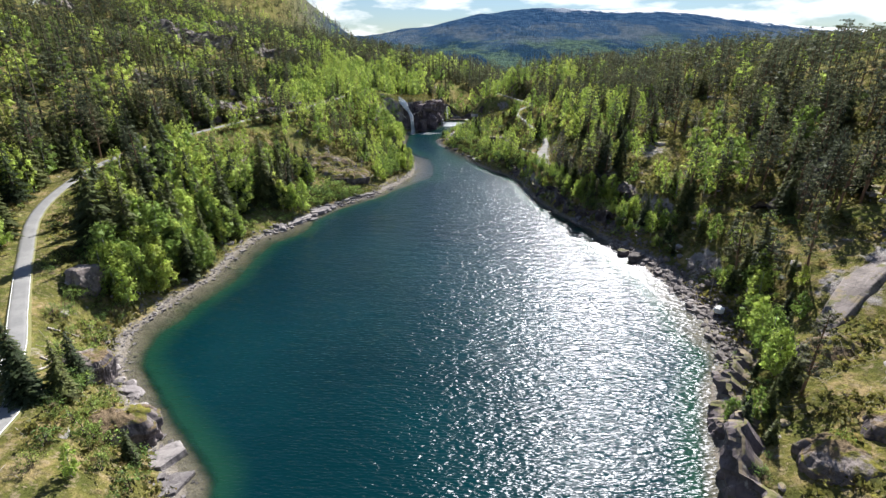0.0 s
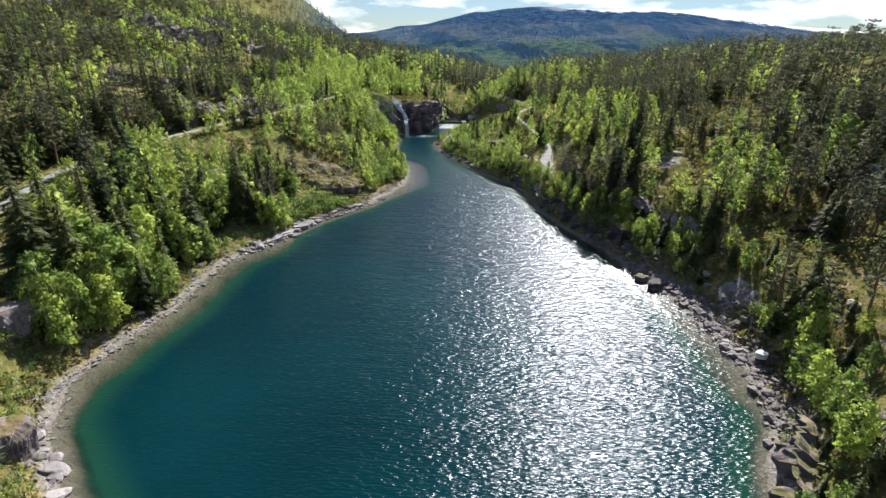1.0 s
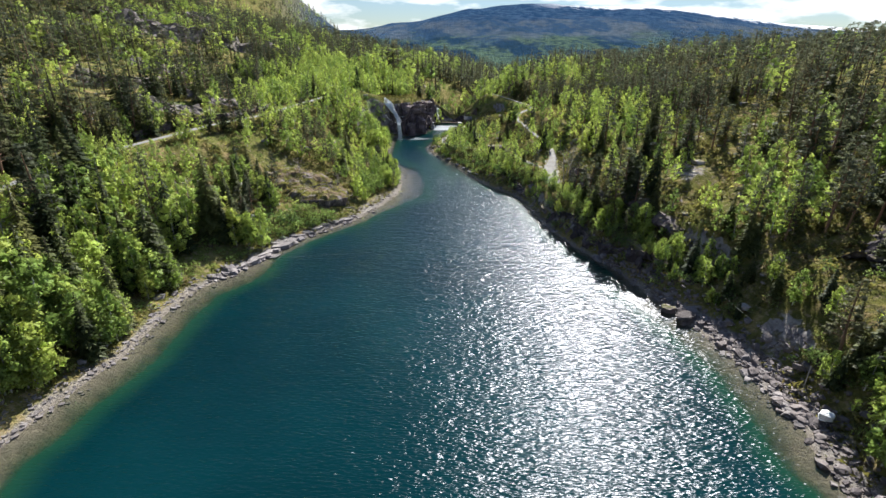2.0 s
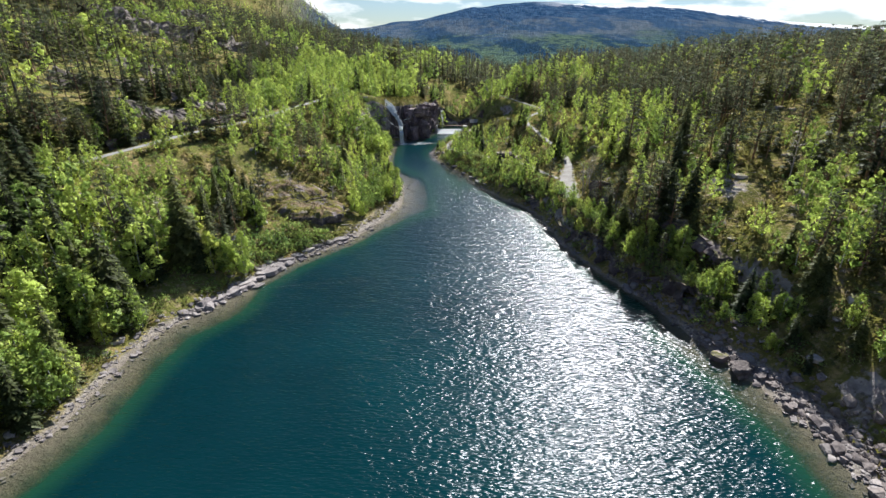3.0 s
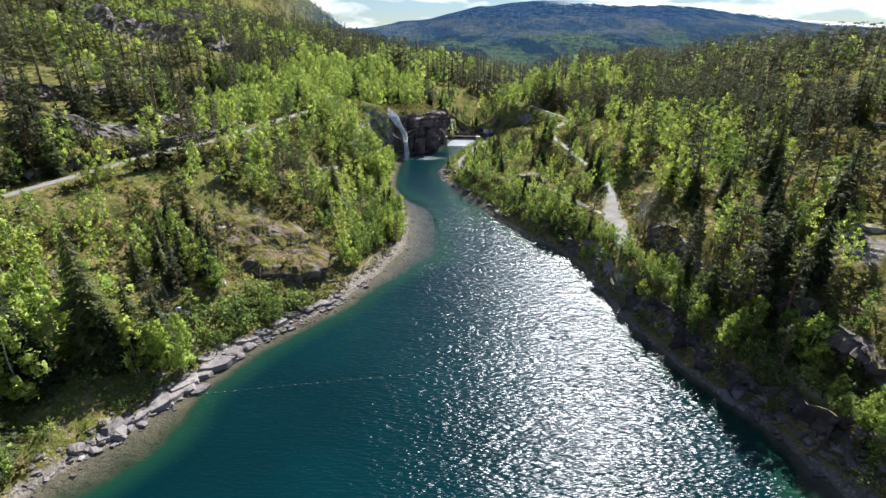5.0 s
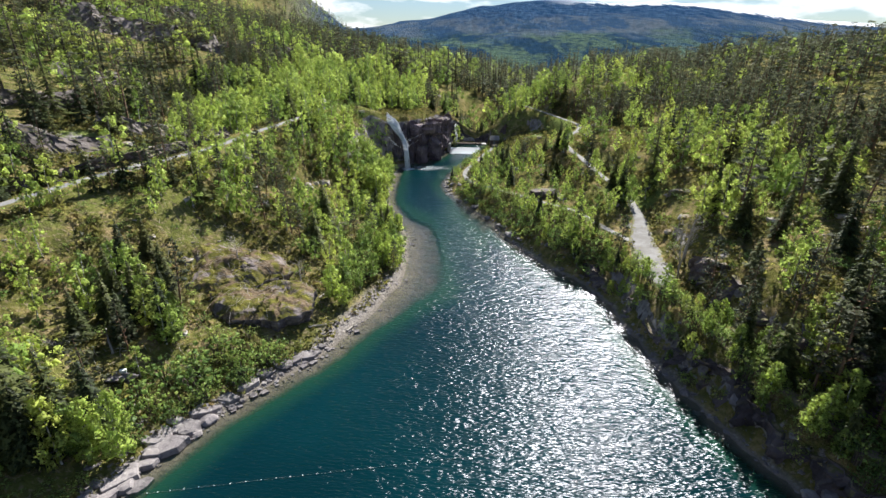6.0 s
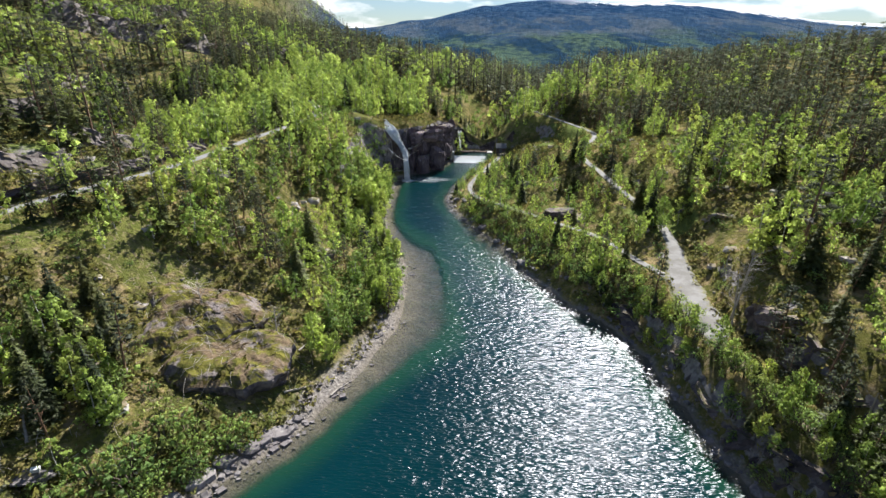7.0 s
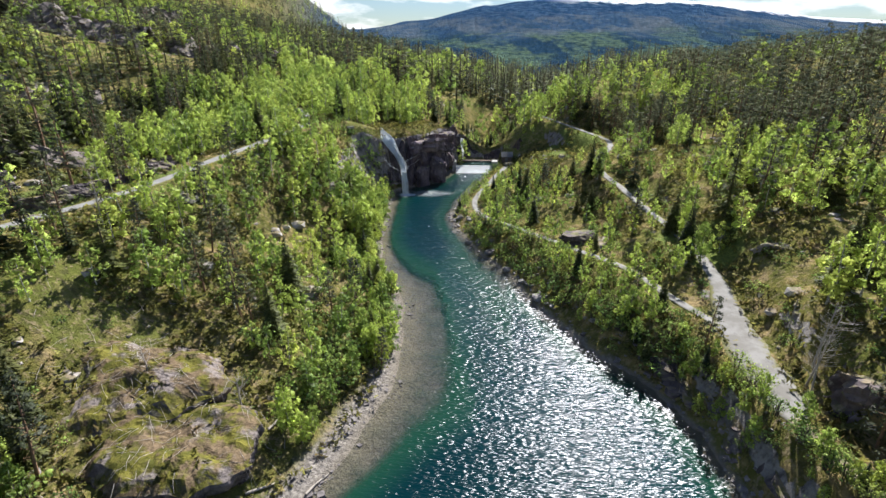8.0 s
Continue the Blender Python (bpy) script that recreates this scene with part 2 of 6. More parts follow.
    snow = s.math("MULTIPLY", s.step(snow, 196, 206), s.step(s.sideways(), 350, 900))
    top = s.mix(snow, top, (0.85, 0.87, 0.9))
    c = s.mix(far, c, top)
    h = s.math("ADD", s.math("MULTIPLY", mid, 1.2), s.math("MULTIPLY", fine, 0.5))
    h = s.math("ADD", s.math("MULTIPLY", h, s.math("SUBTRACT", 1.0, far)), s.math("MULTIPLY", s.math("MULTIPLY", s.noise(0.03, v, 9, 0.7), 60.0), far))
    return s.solid(c, 0.95, s.bump(h, 0.95, 0.6), specular=0.0)


def water_material():
    s = Shade("lake_water")
    v = s.place()
    depth = s.attr("depth")
    deep = s.mix(s.step(s.noise(0.02, v, 3), 0.35, 0.65), (0.0002, 0.012, 0.0152), (0.0003, 0.020, 0.024))
    c = s.mix(s.step(depth, 0.9, 4.2), (0.006, 0.034, 0.02), deep)
    swell = s.noise(0.55, v, 2, 0.5, (0.45, 1.35, 1))
    chop = s.noise(2.3, v, 1.6, 0.5, (0.42, 1.4, 1))
    calm = s.step(s.noise(0.022, v, 3, 0.5), 0.32, 0.62, 0.88, 1.04)
    h = s.math("ADD", s.math("MULTIPLY", swell, 1.15), s.math("MULTIPLY", chop, 1.1))
    normal = s.node("ShaderNodeBump", Height=h, Strength=s.math("MULTIPLY", calm, s.step(depth, 0.1, 1.6, 0.4, 1.0)), Distance=0.2).outputs[0]
    body = s.node("ShaderNodeBsdfDiffuse", Color=c)
    clear = s.node("ShaderNodeBsdfTransparent", Color=(0.80, 0.81, 0.76))
    under = s.node("ShaderNodeMixShader", Fac=s.step(s.math("ADD", depth, s.math("MULTIPLY", s.math("SUBTRACT", s.noise(0.35, v, 4, 0.6), 0.5), 0.9)), -0.05, 1.5))
    s.links.new(clear.outputs[0], under.inputs[1])
    s.links.new(body.outputs[0], under.inputs[2])
    gloss = s.node("ShaderNodeBsdfGlossy", Color=(0.68, 0.68, 0.75), Roughness=0.28)
    gloss.distribution = "BECKMANN"
    s.links.new(normal, gloss.inputs["Normal"])
    # gloss that grows towards grazing angles, as on water
    tilt = s.node("ShaderNodeLayerWeight", Blend=0.5)
    s.links.new(normal, tilt.inputs["Normal"])
    sheen = s.math("ADD", s.math("MULTIPLY", s.math("POWER", tilt.outputs["Facing"], 5.0), 0.98), 0.02)
    top = s.node("ShaderNodeMixShader", Fac=sheen)
    s.links.new(under.outputs[0], top.inputs[1])
    s.links.new(gloss.outputs[0], top.inputs[2])
    return s.finish(top.outputs[0])


def foam_material(name, cover):
    s = Shade(name)
    n = s.noise(3.6, s.object_place(), 7, 0.7, (1, 1, 0.16))
    d = s.node("ShaderNodeBsdfDiffuse", Color=(0.92, 0.94, 0.96))
    t = s.node("ShaderNodeBsdfTranslucent", Color=(0.92, 0.94, 0.96))
    m = s.node("ShaderNodeMixShader", Fac=0.6)
    s.links.new(d.outputs[0], m.inputs[1])
    s.links.new(t.outputs[0], m.inputs[2])
    k = s.node("ShaderNodeBsdfTransparent", Color=(1, 1, 1))
    m2 = s.node("ShaderNodeMixShader", Fac=s.math("MULTIPLY", s.step(n, 0.68 - 0.3 * cover, 0.80 - 0.3 * cover), s.step(s.attr("edge"), 0.0, 0.7, 1, 0)))
    s.links.new(k.outputs[0], m2.inputs[1])
    s.links.new(m.outputs[0], m2.inputs[2])
    return s.finish(m2.outputs[0])


def gravel_material(name, a, b, grain=3.0, verge=0.0):
    s = Shade(name)
    v = s.place()
    n = s.noise(0.5, v, 6, 0.6)
    c = s.mix(s.step(n, 0.38, 0.62), a, b)
    c = s.mix(s.step(s.noise(grain, v, 7, 0.7), 0.5, 0.7, 0, 0.5), c, tuple(x * 0.55 for x in a))
    if verge:
        # grass creeps in from both sides
        edge = s.math("ADD", s.attr("across"), s.math("MULTIPLY", s.math("SUBTRACT", s.noise(0.9, v, 6, 0.65), 0.5), verge))
        c = s.mix(s.step(edge, 0.72, 1.0), c, s.mix(s.noise(3.0, v), (0.08, 0.10, 0.025), (0.20, 0.165, 0.08)))
    return s.solid(c, 0.9, s.bump(s.noise(grain * 2, v, 5), 0.5, 0.04))


def plain_material(name, colour, rough=0.7, metal=0.0):
    s = Shade(name)
    n = s.noise(4.0, s.object_place(), 6, 0.65)
    c = s.mix(s.step(n, 0.35, 0.7), colour, tuple(x * 0.72 for x in colour))
    return s.solid(c, rough, s.bump(n, 0.3, 0.01), metal)


GROUND = ground_material()
WATER = water_material()
ROCK = rock_material("grey_rock", (0.165, 0.145, 0.145), (0.245, 0.22, 0.212), (0.075, 0.066, 0.07))
MOSSY = rock_material("mossy_rock", (0.26, 0.23, 0.225), (0.36, 0.33, 0.30), (0.11, 0.10, 0.10), 0.9)
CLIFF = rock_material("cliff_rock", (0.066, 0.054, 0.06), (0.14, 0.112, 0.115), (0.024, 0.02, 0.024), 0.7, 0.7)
FALLS = foam_material("falling_water", 1.5)
SPILL = foam_material("spilling_water", 2.6)
FOAM = foam_material("foam", 0.66)
ASPHALT = gravel_material("pale_asphalt", (0.185, 0.18, 0.176), (0.225, 0.218, 0.21), 4.0, 0.5)
GRAVEL = gravel_material("pale_gravel", (0.215, 0.206, 0.197), (0.155, 0.145, 0.132), 3.0, 1.7)
TRAIL = gravel_material("trodden_earth", (0.26, 0.21, 0.15), (0.17, 0.145, 0.09), 3.0, 2.0)
BLUFF = rock_material("purple_bluff_rock", (0.105, 0.078, 0.09), (0.205, 0.155, 0.165), (0.04, 0.031, 0.037), 0.4, 0.7)
SCREE = rock_material("scree_rock", (0.10, 0.084, 0.083), (0.172, 0.147, 0.14), (0.042, 0.036, 0.038))
SLAB = rock_material("slab_rock", (0.115, 0.095, 0.088), (0.185, 0.155, 0.145), (0.06, 0.052, 0.048), 0.35, 0.8)
KNOLL = knoll_material()
PAINT = plain_material("white_paint", (0.8, 0.8, 0.78), 0.5)
TIMBER = plain_material("weathered_timber", (0.13, 0.10, 0.08), 0.9)
SLATE = plain_material("grey_roofing", (0.15, 0.148, 0.145), 0.7)
CONCRETE = plain_material("concrete", (0.33, 0.32, 0.30), 0.85)
ROPE = plain_material("rope", (0.3, 0.3, 0.28), 0.8)
WIRE = plain_material("dull_wire", (0.12, 0.12, 0.115), 0.6, 0.4)
STEEL = plain_material("galvanised_steel", (0.45, 0.46, 0.47), 0.45, 0.8)
GREYWOOD = plain_material("bleached_wood", (0.36, 0.32, 0.28), 0.9)
BIRCH_LEAF = leaf_material("birch_leaves", (0.195, 0.285, 0.066), (0.47, 0.57, 0.13), (0.52, 0.555, 0.12), 0.5, 1.75, 0.45)
SHRUB_LEAF = leaf_material("shrub_leaves", (0.145, 0.235, 0.066), (0.32, 0.42, 0.105), (0.36, 0.39, 0.105), 0.5, 1.65, 0.42)
HEATH_LEAF = leaf_material("heath_tufts", (0.085, 0.09, 0.028), (0.23, 0.215, 0.055), (0.27, 0.185, 0.09), 0.4, 1.3, 0.3)
SPRUCE_LEAF = leaf_material("spruce_needles", (0.048, 0.066, 0.030), (0.12, 0.135, 0.044), (0.165, 0.16, 0.05), 0.4, 1.4, 0.35)
PINE_LEAF = leaf_material("pine_needles", (0.062, 0.074, 0.048), (0.115, 0.128, 0.068), (0.14, 0.135, 0.07), 0.4, 1.4, 0.45)
BIRCH_BARK = bark_material("birch_bark", (0.52, 0.50, 0.46), (0.08, 0.07, 0.06), 3.0, (1, 1, 3))
PINE_BARK = bark_material("pine_bark", (0.20, 0.12, 0.075), (0.09, 0.065, 0.05), 5.0, (1, 1, 0.3))
SPRUCE_BARK = bark_material("spruce_bark", (0.12, 0.095, 0.075), (0.06, 0.05, 0.04), 5.0, (1, 1, 0.3))


# ---- plan of the lake and valley ----
SHORE_LEFT = [(-300, -60), (0, -16), (35, -24), (46, -36), (53, -43), (62, -47), (70, -46), (80, -44), (92, -44), (99, -43.5), (106, -39),
              (115, -36), (124, -32), (135, -24), (145, -19.5), (156, -16), (168, -16), (177, -17), (184, -19), (190, -23), (207, -25),
              (221, -26), (232, -26.5), (240, -27), (244, -24), (250, -17.5), (256, -14.5), (262, -12.8), (267, -11.5)]
SHORE_RIGHT = [(-300, 60), (0, 20), (37, 27), (52, 33), (60, 38), (68, 39), (81, 39), (92, 36), (102, 33), (111, 30.5), (121, 25.5),
               (133, 21.5), (150, 19), (160, 16), (165, 11.5), (178, 5), (189, 1), (199, -4), (211, -9), (220, -11), (233, -9), (247, -5), (262, 0), (267, 0.5)]
ROAD = [(-52, -60, 6.5), (-41, -10, 6.5), (-40, 32, 7), (-47, 44, 7.5), (-54.5, 53.5, 8), (-66.5, 69, 9), (-76, 83, 10.5), (-81, 97, 12), (-84, 114, 13.2), (-80, 132, 14.8), (-73, 150, 16),
        (-68, 165, 16.6), (-62, 176, 17), (-58, 187, 17.4), (-55, 200, 18), (-51, 216, 18.6), (-48, 230, 19.3), (-52, 246, 20), (-62, 262, 21), (-74, 290, 23)]
GRAVEL_PATH = [(24.4, 145.5, 6.1), (24.8, 150.5, 6.2), (25, 155, 6.3), (26, 163, 6.5), (29, 175, 7.4), (29, 186, 8.3), (27, 196, 9.4), (25, 208, 10.4),
               (23, 222, 11.3), (25, 232, 12), (30, 241, 12.5), (31, 252, 12.8), (24, 270, 13.5), (18, 287, 14)]
SHORE_PATH = [(25.5, 161, 6.4), (22, 170, 6), (18, 181, 5.7), (12, 190, 5), (2, 205, 3.6), (-4, 216, 2.3), (-5, 228, 2), (0, 246, 2.2), (4.5, 260, 2.6)]
FOOTPATH = [(24, 147, 6.2), (26, 138, 6), (27.5, 130, 5.6), (31, 120, 5.2), (35, 110, 4.2), (39, 102, 3.4)]


def smooth(a, b, x):
    t = np.clip((np.asarray(x, float) - a) / (b - a), 0, 1)
    return t * t * (3 - 2 * t)


def lattice(ix, iy, seed):
    h = (ix.astype(np.int64) * 374761393 + iy.astype(np.int64) * 668265263 + seed * 1442695041) & 0xFFFFFFFF
    h = ((h ^ (h >> 13)) * 1274126177) & 0xFFFFFFFF
    return ((h ^ (h >> 16)) & 0xFFFF) / 65535.0


def value_noise(x, y, seed):
    ix, iy = np.floor(x), np.floor(y)
    fx, fy = x - ix, y - iy
    fx, fy = fx * fx * (3 - 2 * fx), fy * fy * (3 - 2 * fy)
    a, b = lattice(ix, iy, seed), lattice(ix + 1, iy, seed)
    c, d = lattice(ix, iy + 1, seed), lattice(ix + 1, iy + 1, seed)
    return (a + (b - a) * fx) * (1 - fy) + (c + (d - c) * fx) * fy


def fbm(x, y, scale, seed, octaves=4):
    total, size, norm = 0.0, 1.0, 0.0
    for k in range(octaves):
        total = total + size * (value_noise(x / scale * 2 ** k + 17.3 * k, y / scale * 2 ** k - 9.1 * k, seed + k) - 0.5)
        norm += size
        size *= 0.5
    return total / norm


def spline(points, step=1.0):
    """A smooth curve through the points, resampled about every step."""
    p = np.array(points, float)
    rows = []
    for i in range(len(p) - 1):
        a, b, c, d = p[max(i - 1, 0)], p[i], p[i + 1], p[min(i + 2, len(p) - 1)]
        n = max(int(np.linalg.norm(c[:2] - b[:2]) / step), 1)
        t = (np.arange(n) / n)[:, None]
        rows.append(0.5 * (2 * b + (c - a) * t + (2 * a - 5 * b + 4 * c - d) * t ** 2 + (3 * b - a - 3 * c + d) * t ** 3))
    rows.append(p[-1:])
    return np.concatenate(rows)


def polyline_distance(x, y, line):
    """Distance to a plan polyline, and its third column where nearest."""
    best, value = np.full(x.shape, 1e9), np.zeros(x.shape)
    for a, b in zip(line[:-1], line[1:]):
        dx, dy = b[0] - a[0], b[1] - a[1]
        t = np.clip(((x - a[0]) * dx + (y - a[1]) * dy) / (dx * dx + dy * dy + 1e-9), 0, 1)
        d = np.hypot(x - a[0] - t * dx, y - a[1] - t * dy)
        near = d < best
        best = np.where(near, d, best)
        if len(a) > 2:
            value = np.where(near, a[2] + t * (b[2] - a[2]), value)
    return best, value


LEFT = np.array(SHORE_LEFT, float)
RIGHT = np.array(SHORE_RIGHT, float)
LAKE_END = 267.0
LINES = [(spline(ROAD, 2.5), 2.55), (spline(GRAVEL_PATH, 2.0), 1.3), (spline(SHORE_PATH, 2.0), 1.1), (spline(FOOTPATH, 2.0), 0.9)]


def shore_x(y):
    wob = 1.1 * fbm(np.asarray(y, float), np.zeros_like(np.asarray(y, float)), 9.0, 5, 4)
    return np.interp(y, LEFT[:, 0], LEFT[:, 1]) + wob, np.interp(y, RIGHT[:, 0], RIGHT[:, 1]) - wob


EDGE_Y = np.concatenate([np.arange(-300, 20, 20.0), np.arange(20, LAKE_END + 0.1, 1.5)])
EDGE_L, EDGE_R = shore_x(EDGE_Y)
BANK_L = np.stack([EDGE_L, EDGE_Y], 1)
BANK_R = np.stack([EDGE_R, EDGE_Y], 1)
BANK_END = np.array([BANK_L[-1], BANK_R[-1]])


def inland(x, y):
    """Signed distance to the lake's edge: positive on land."""
    d = np.minimum(polyline_distance(x, y, BANK_L)[0], polyline_distance(x, y, BANK_R)[0])
    d = np.minimum(d, polyline_distance(x, y, BANK_END)[0])
    xl, xr = np.interp(y, EDGE_Y, EDGE_L), np.interp(y, EDGE_Y, EDGE_R)
    wet = (x > xl) & (x < xr) & (y < LAKE_END)
    return np.where(wet, -d, d)


PROFILE_L = ([0, 3, 8, 15, 30, 42, 60, 90, 120, 200, 300, 420, 700, 1100, 3000], [0, 0.7, 2.6, 5, 9.5, 15, 19.5, 25, 31, 45, 66, 110, 290, 480, 700])
PROFILE_R = ([0, 1.5, 3.5, 7, 10, 14, 30, 50, 80, 150, 250, 450, 900, 3000], [0, 1.6, 3.6, 5.2, 7.4, 9, 12.5, 16.5, 21, 30.5, 42, 74, 160, 420])


# the fell's skyline: bearing x / y, height in metres
FELL_BEARING = [-0.5, -0.19, -0.137, -0.085, -0.034, 0.018, 0.07, 0.132, 0.224, 0.328, 0.379, 0.46, 0.534, 0.586, 0.69, 0.9]
FELL_CREST = [10, 25, 52, 105, 152, 198, 217, 229, 222, 224, 213, 182, 148, 118, 85, 60]


def valley_x(y):
    return np.interp(y, [-300, 0, 60, 130, 200, 240, 267, 400, 1000, 3000], [0, 0, -4, -1, -14, -16, -5, 36, 130, 370])


def height(x, y, drop=0.4):
    x, y = np.asarray(x, float), np.asarray(y, float)
    sd = inland(x, y)
    land = np.maximum(sd, 0)
    across = x - valley_x(y)
    # upstream of the lake the valley floor lies on a step above the falls
    up = smooth(266, 284, y)
    floor_half = np.interp(y, [267, 300, 400, 600, 1000, 1600], [5, 8, 9, 40, 180, 260])
    floor_half = floor_half * np.where(across > 0, np.interp(y, [290, 430, 600, 1000], [1, 1.2, 2.6, 2.3]), 1.0)
    side = np.maximum(np.abs(across) - floor_half, 0)
    d = land * (1 - up) + side * up
    widen = 1 + 0.55 * smooth(500, 1300, y)
    zl = np.interp(d, *PROFILE_L)
    ledge = smooth(102, 108, y) * (1 - smooth(160, 166, y))
    beach = smooth(57, 64, y) * (1 - smooth(97, 105, y)) * (1 - up)
    zr = np.interp(np.maximum(d - (1.7 * ledge + 3.2 * beach) * (1 - smooth(6, 12, d)), 0) / widen, *PROFILE_R)
    shelf = smooth(95, 108, y) * (1 - smooth(158, 168, y))
    zr = zr + shelf * (0.9 * smooth(0.2, 1.8, d) * (1 - smooth(5, 9, d)) + 2.2 * smooth(8.5, 11.5, d) * (1 - 0.6 * smooth(16, 50, d)))
    zr = zr * (1 - 0.2 * smooth(140, 220, y) * smooth(35, 90, d) * (1 - smooth(600, 1000, y)))
    low = smooth(176, 200, y) * (1 - up)
    zr = zr * (1 - low * (0.55 - 0.4 * smooth(14, 45, d)))
    falls = smooth(236, 242, y) * (1 - up)
    zl = zl + falls * np.maximum(13.0 * smooth(2.2, 5.0, d) + 2.6 * smooth(4, 9, d) - zl, 0) * (1 - smooth(35, 60, d))
    near_left = 1 - smooth(55, 75, y)
    zl = zl + near_left * 2.2 * smooth(3, 9, d) * (1 - smooth(20, 32, d))
    w = smooth(-6, 6, across) * (1 - up) + smooth(-60, 60, across) * up
    z = zl * (1 - w) + zr * w + 10.0 * up * smooth(0, 6, land) * (1 - 2.0 * smooth(400, 620, y) - 2.2 * smooth(620, 1100, y)) * (1 - smooth(28, 85, np.abs(across)) * (1 - smooth(420, 800, y))) * (1 - 0.75 * np.exp(-((x + 1) / 7) ** 2) * (1 - smooth(292, 340, y)))
    rough = smooth(1.5, 14, d) * (1 - 0.0 * up)
    z = z + rough * (5.0 * fbm(x, y, 38, 11, 5) + 2.4 * fbm(x, y, 9, 31, 3)) + smooth(60, 300, d) * (26 - 14 * up * (across > 0)) * fbm(x, y, 170, 51, 4)
    z = z + 3.2 * np.exp(-((x - 18) / 8) ** 2 - ((y - 250) / 11) ** 2)
    # rocky knoll above the left beach: the ground drops away in front of it
    knoll = smooth(-54, -44, x) * (1 - smooth(-29, -25, x)) * (1 - smooth(152, 166, y))
    z = z - knoll * (1 - smooth(139, 147, y)) * smooth(126, 136, y) * np.maximum(z - 2.4 - 0.16 * np.maximum(-30 - x, 0), 0) * 0.8
    z = z + 95 * smooth(650, 1150, y) * smooth(225, 420, -x)
    # shoulder of the hill on the right bank
    z = z + 22 * np.exp(-((x - 168) / 70) ** 2 - ((y - 165) / 95) ** 2) + 9 * np.exp(-((x - 150) / 60) ** 2 - ((y - 350) / 80) ** 2)
    # the far fell that closes the valley
    crest = np.interp(x / np.maximum(y, 400), FELL_BEARING, FELL_CREST) + 36
    fell = (0.75 * np.clip((y - 1500) / 1700, 0, 1) + 0.25 * smooth(1350, 3300, y)) * crest * (1 - 0.1 * smooth(3350, 4300, y))
    blunt = smooth(1300, 1900, y)
    z = z * (1 - blunt) + blunt * (-30 + 0.2 * np.minimum(z, 250)) + fell + blunt * (1 - 0.55 * smooth(2700, 3300, y)) * (58 * fbm(x, y, 560, 71, 6) - 46 * np.abs(fbm(x + 0.4 * y, y * 0.35, 210, 83, 4)))
    for line, half in LINES:
        dist, lz = polyline_distance(x, y, line)
        k = 1 - smooth(half + 0.4, half + (22 if half > 2.5 else 6), dist)
        k = k * smooth(0.3, 11 if half > 2.5 else 4, sd)
        z = z * (1 - k) + lz * k
    # the gorge above the weir
    gorge = smooth(-11.8, -10.4, x) * (1 - smooth(2, 4.2, x)) * smooth(266, 267, y) * (1 - smooth(273.2, 276, y))
    z = z * (1 - gorge) + 0.7 * gorge
    # lake bed: a shelf, then a steep drop
    left = across < 0
    shelf_w = np.where(left, 1.8 - 0.8 * smooth(192, 206, y) + 2.6 * smooth(56, 66, y) * (1 - smooth(104, 114, y)) + 4.6 * smooth(140, 160, y) * (1 - smooth(185, 200, y)),
                       1.0 + 3.5 * smooth(58, 66, y) * (1 - smooth(100, 108, y)))
    under = np.maximum(-sd, 0)
    bed = -(0.16 - 0.04 * left * smooth(140, 158, y) * (1 - smooth(190, 206, y))) * np.minimum(under, shelf_w) - drop * np.maximum(under - shelf_w, 0)
    return np.where(sd > 0, np.where(y < 320, np.maximum(z, 0.02 + 0.1 * np.minimum(land, 2)), z), np.maximum(bed, -9)), sd


def spaced(dense_a, dense_b, step, low, high, growth):
    mid = list(np.arange(dense_a, dense_b + 0.01, step))
    s, v = step, dense_b
    while v < high:
        s *= growth
        v += s
        mid.append(min(v, high))
    s, v, lower = step, dense_a, []
    while v > low:
        s *= growth
        v -= s
        lower.append(max(v, low))
    return np.array(lower[::-1] + mid)


def quads_mesh(name, verts, quads, materials, mat_index=None, smooth_faces=True, floats=None, tris=None, soft=None):
    """A mesh from arrays of points, four-sided faces and, after them, triangles."""
    me = bpy.data.meshes.new(name)
    verts, quads = np.asarray(verts, np.float32), np.asarray(quads, np.int32)
    me.vertices.add(len(verts))
    me.vertices.foreach_set("co", verts.ravel())
    tris = np.zeros((0, 3), np.int32) if tris is None else np.asarray(tris, np.int32)
    faces = len(quads) + len(tris)
    me.loops.add(quads.size + tris.size)
    me.loops.foreach_set("vertex_index", np.concatenate([quads.ravel(), tris.ravel()]))
    me.polygons.add(faces)
    me.polygons.foreach_set("loop_start", np.concatenate([np.arange(0, quads.size, 4), quads.size + np.arange(0, tris.size, 3)]).astype(np.int32))
    me.polygons.foreach_set("use_smooth", np.full(faces, smooth_faces))
    for m in materials:
        me.materials.append(m)
    if mat_index is not None:
        me.polygons.foreach_set("material_index", np.asarray(mat_index, np.int32))
    for key, values in (floats or {}).items():
        me.attributes.new(key, "FLOAT", "POINT").data.foreach_set("value", np.asarray(values, np.float32))
    if soft is not None:
        me.attributes.new("soft", "FLOAT_VECTOR", "POINT").data.foreach_set("vector", np.asarray(soft, np.float32).ravel())
    me.update(calc_edges=True)
    me.validate()
    return me


def grid_quads(nx, ny):
    i = np.arange(nx * ny).reshape(ny, nx)
    return np.stack([i[:-1, :-1], i[:-1, 1:], i[1:, 1:], i[1:, :-1]], -1).reshape(-1, 4)


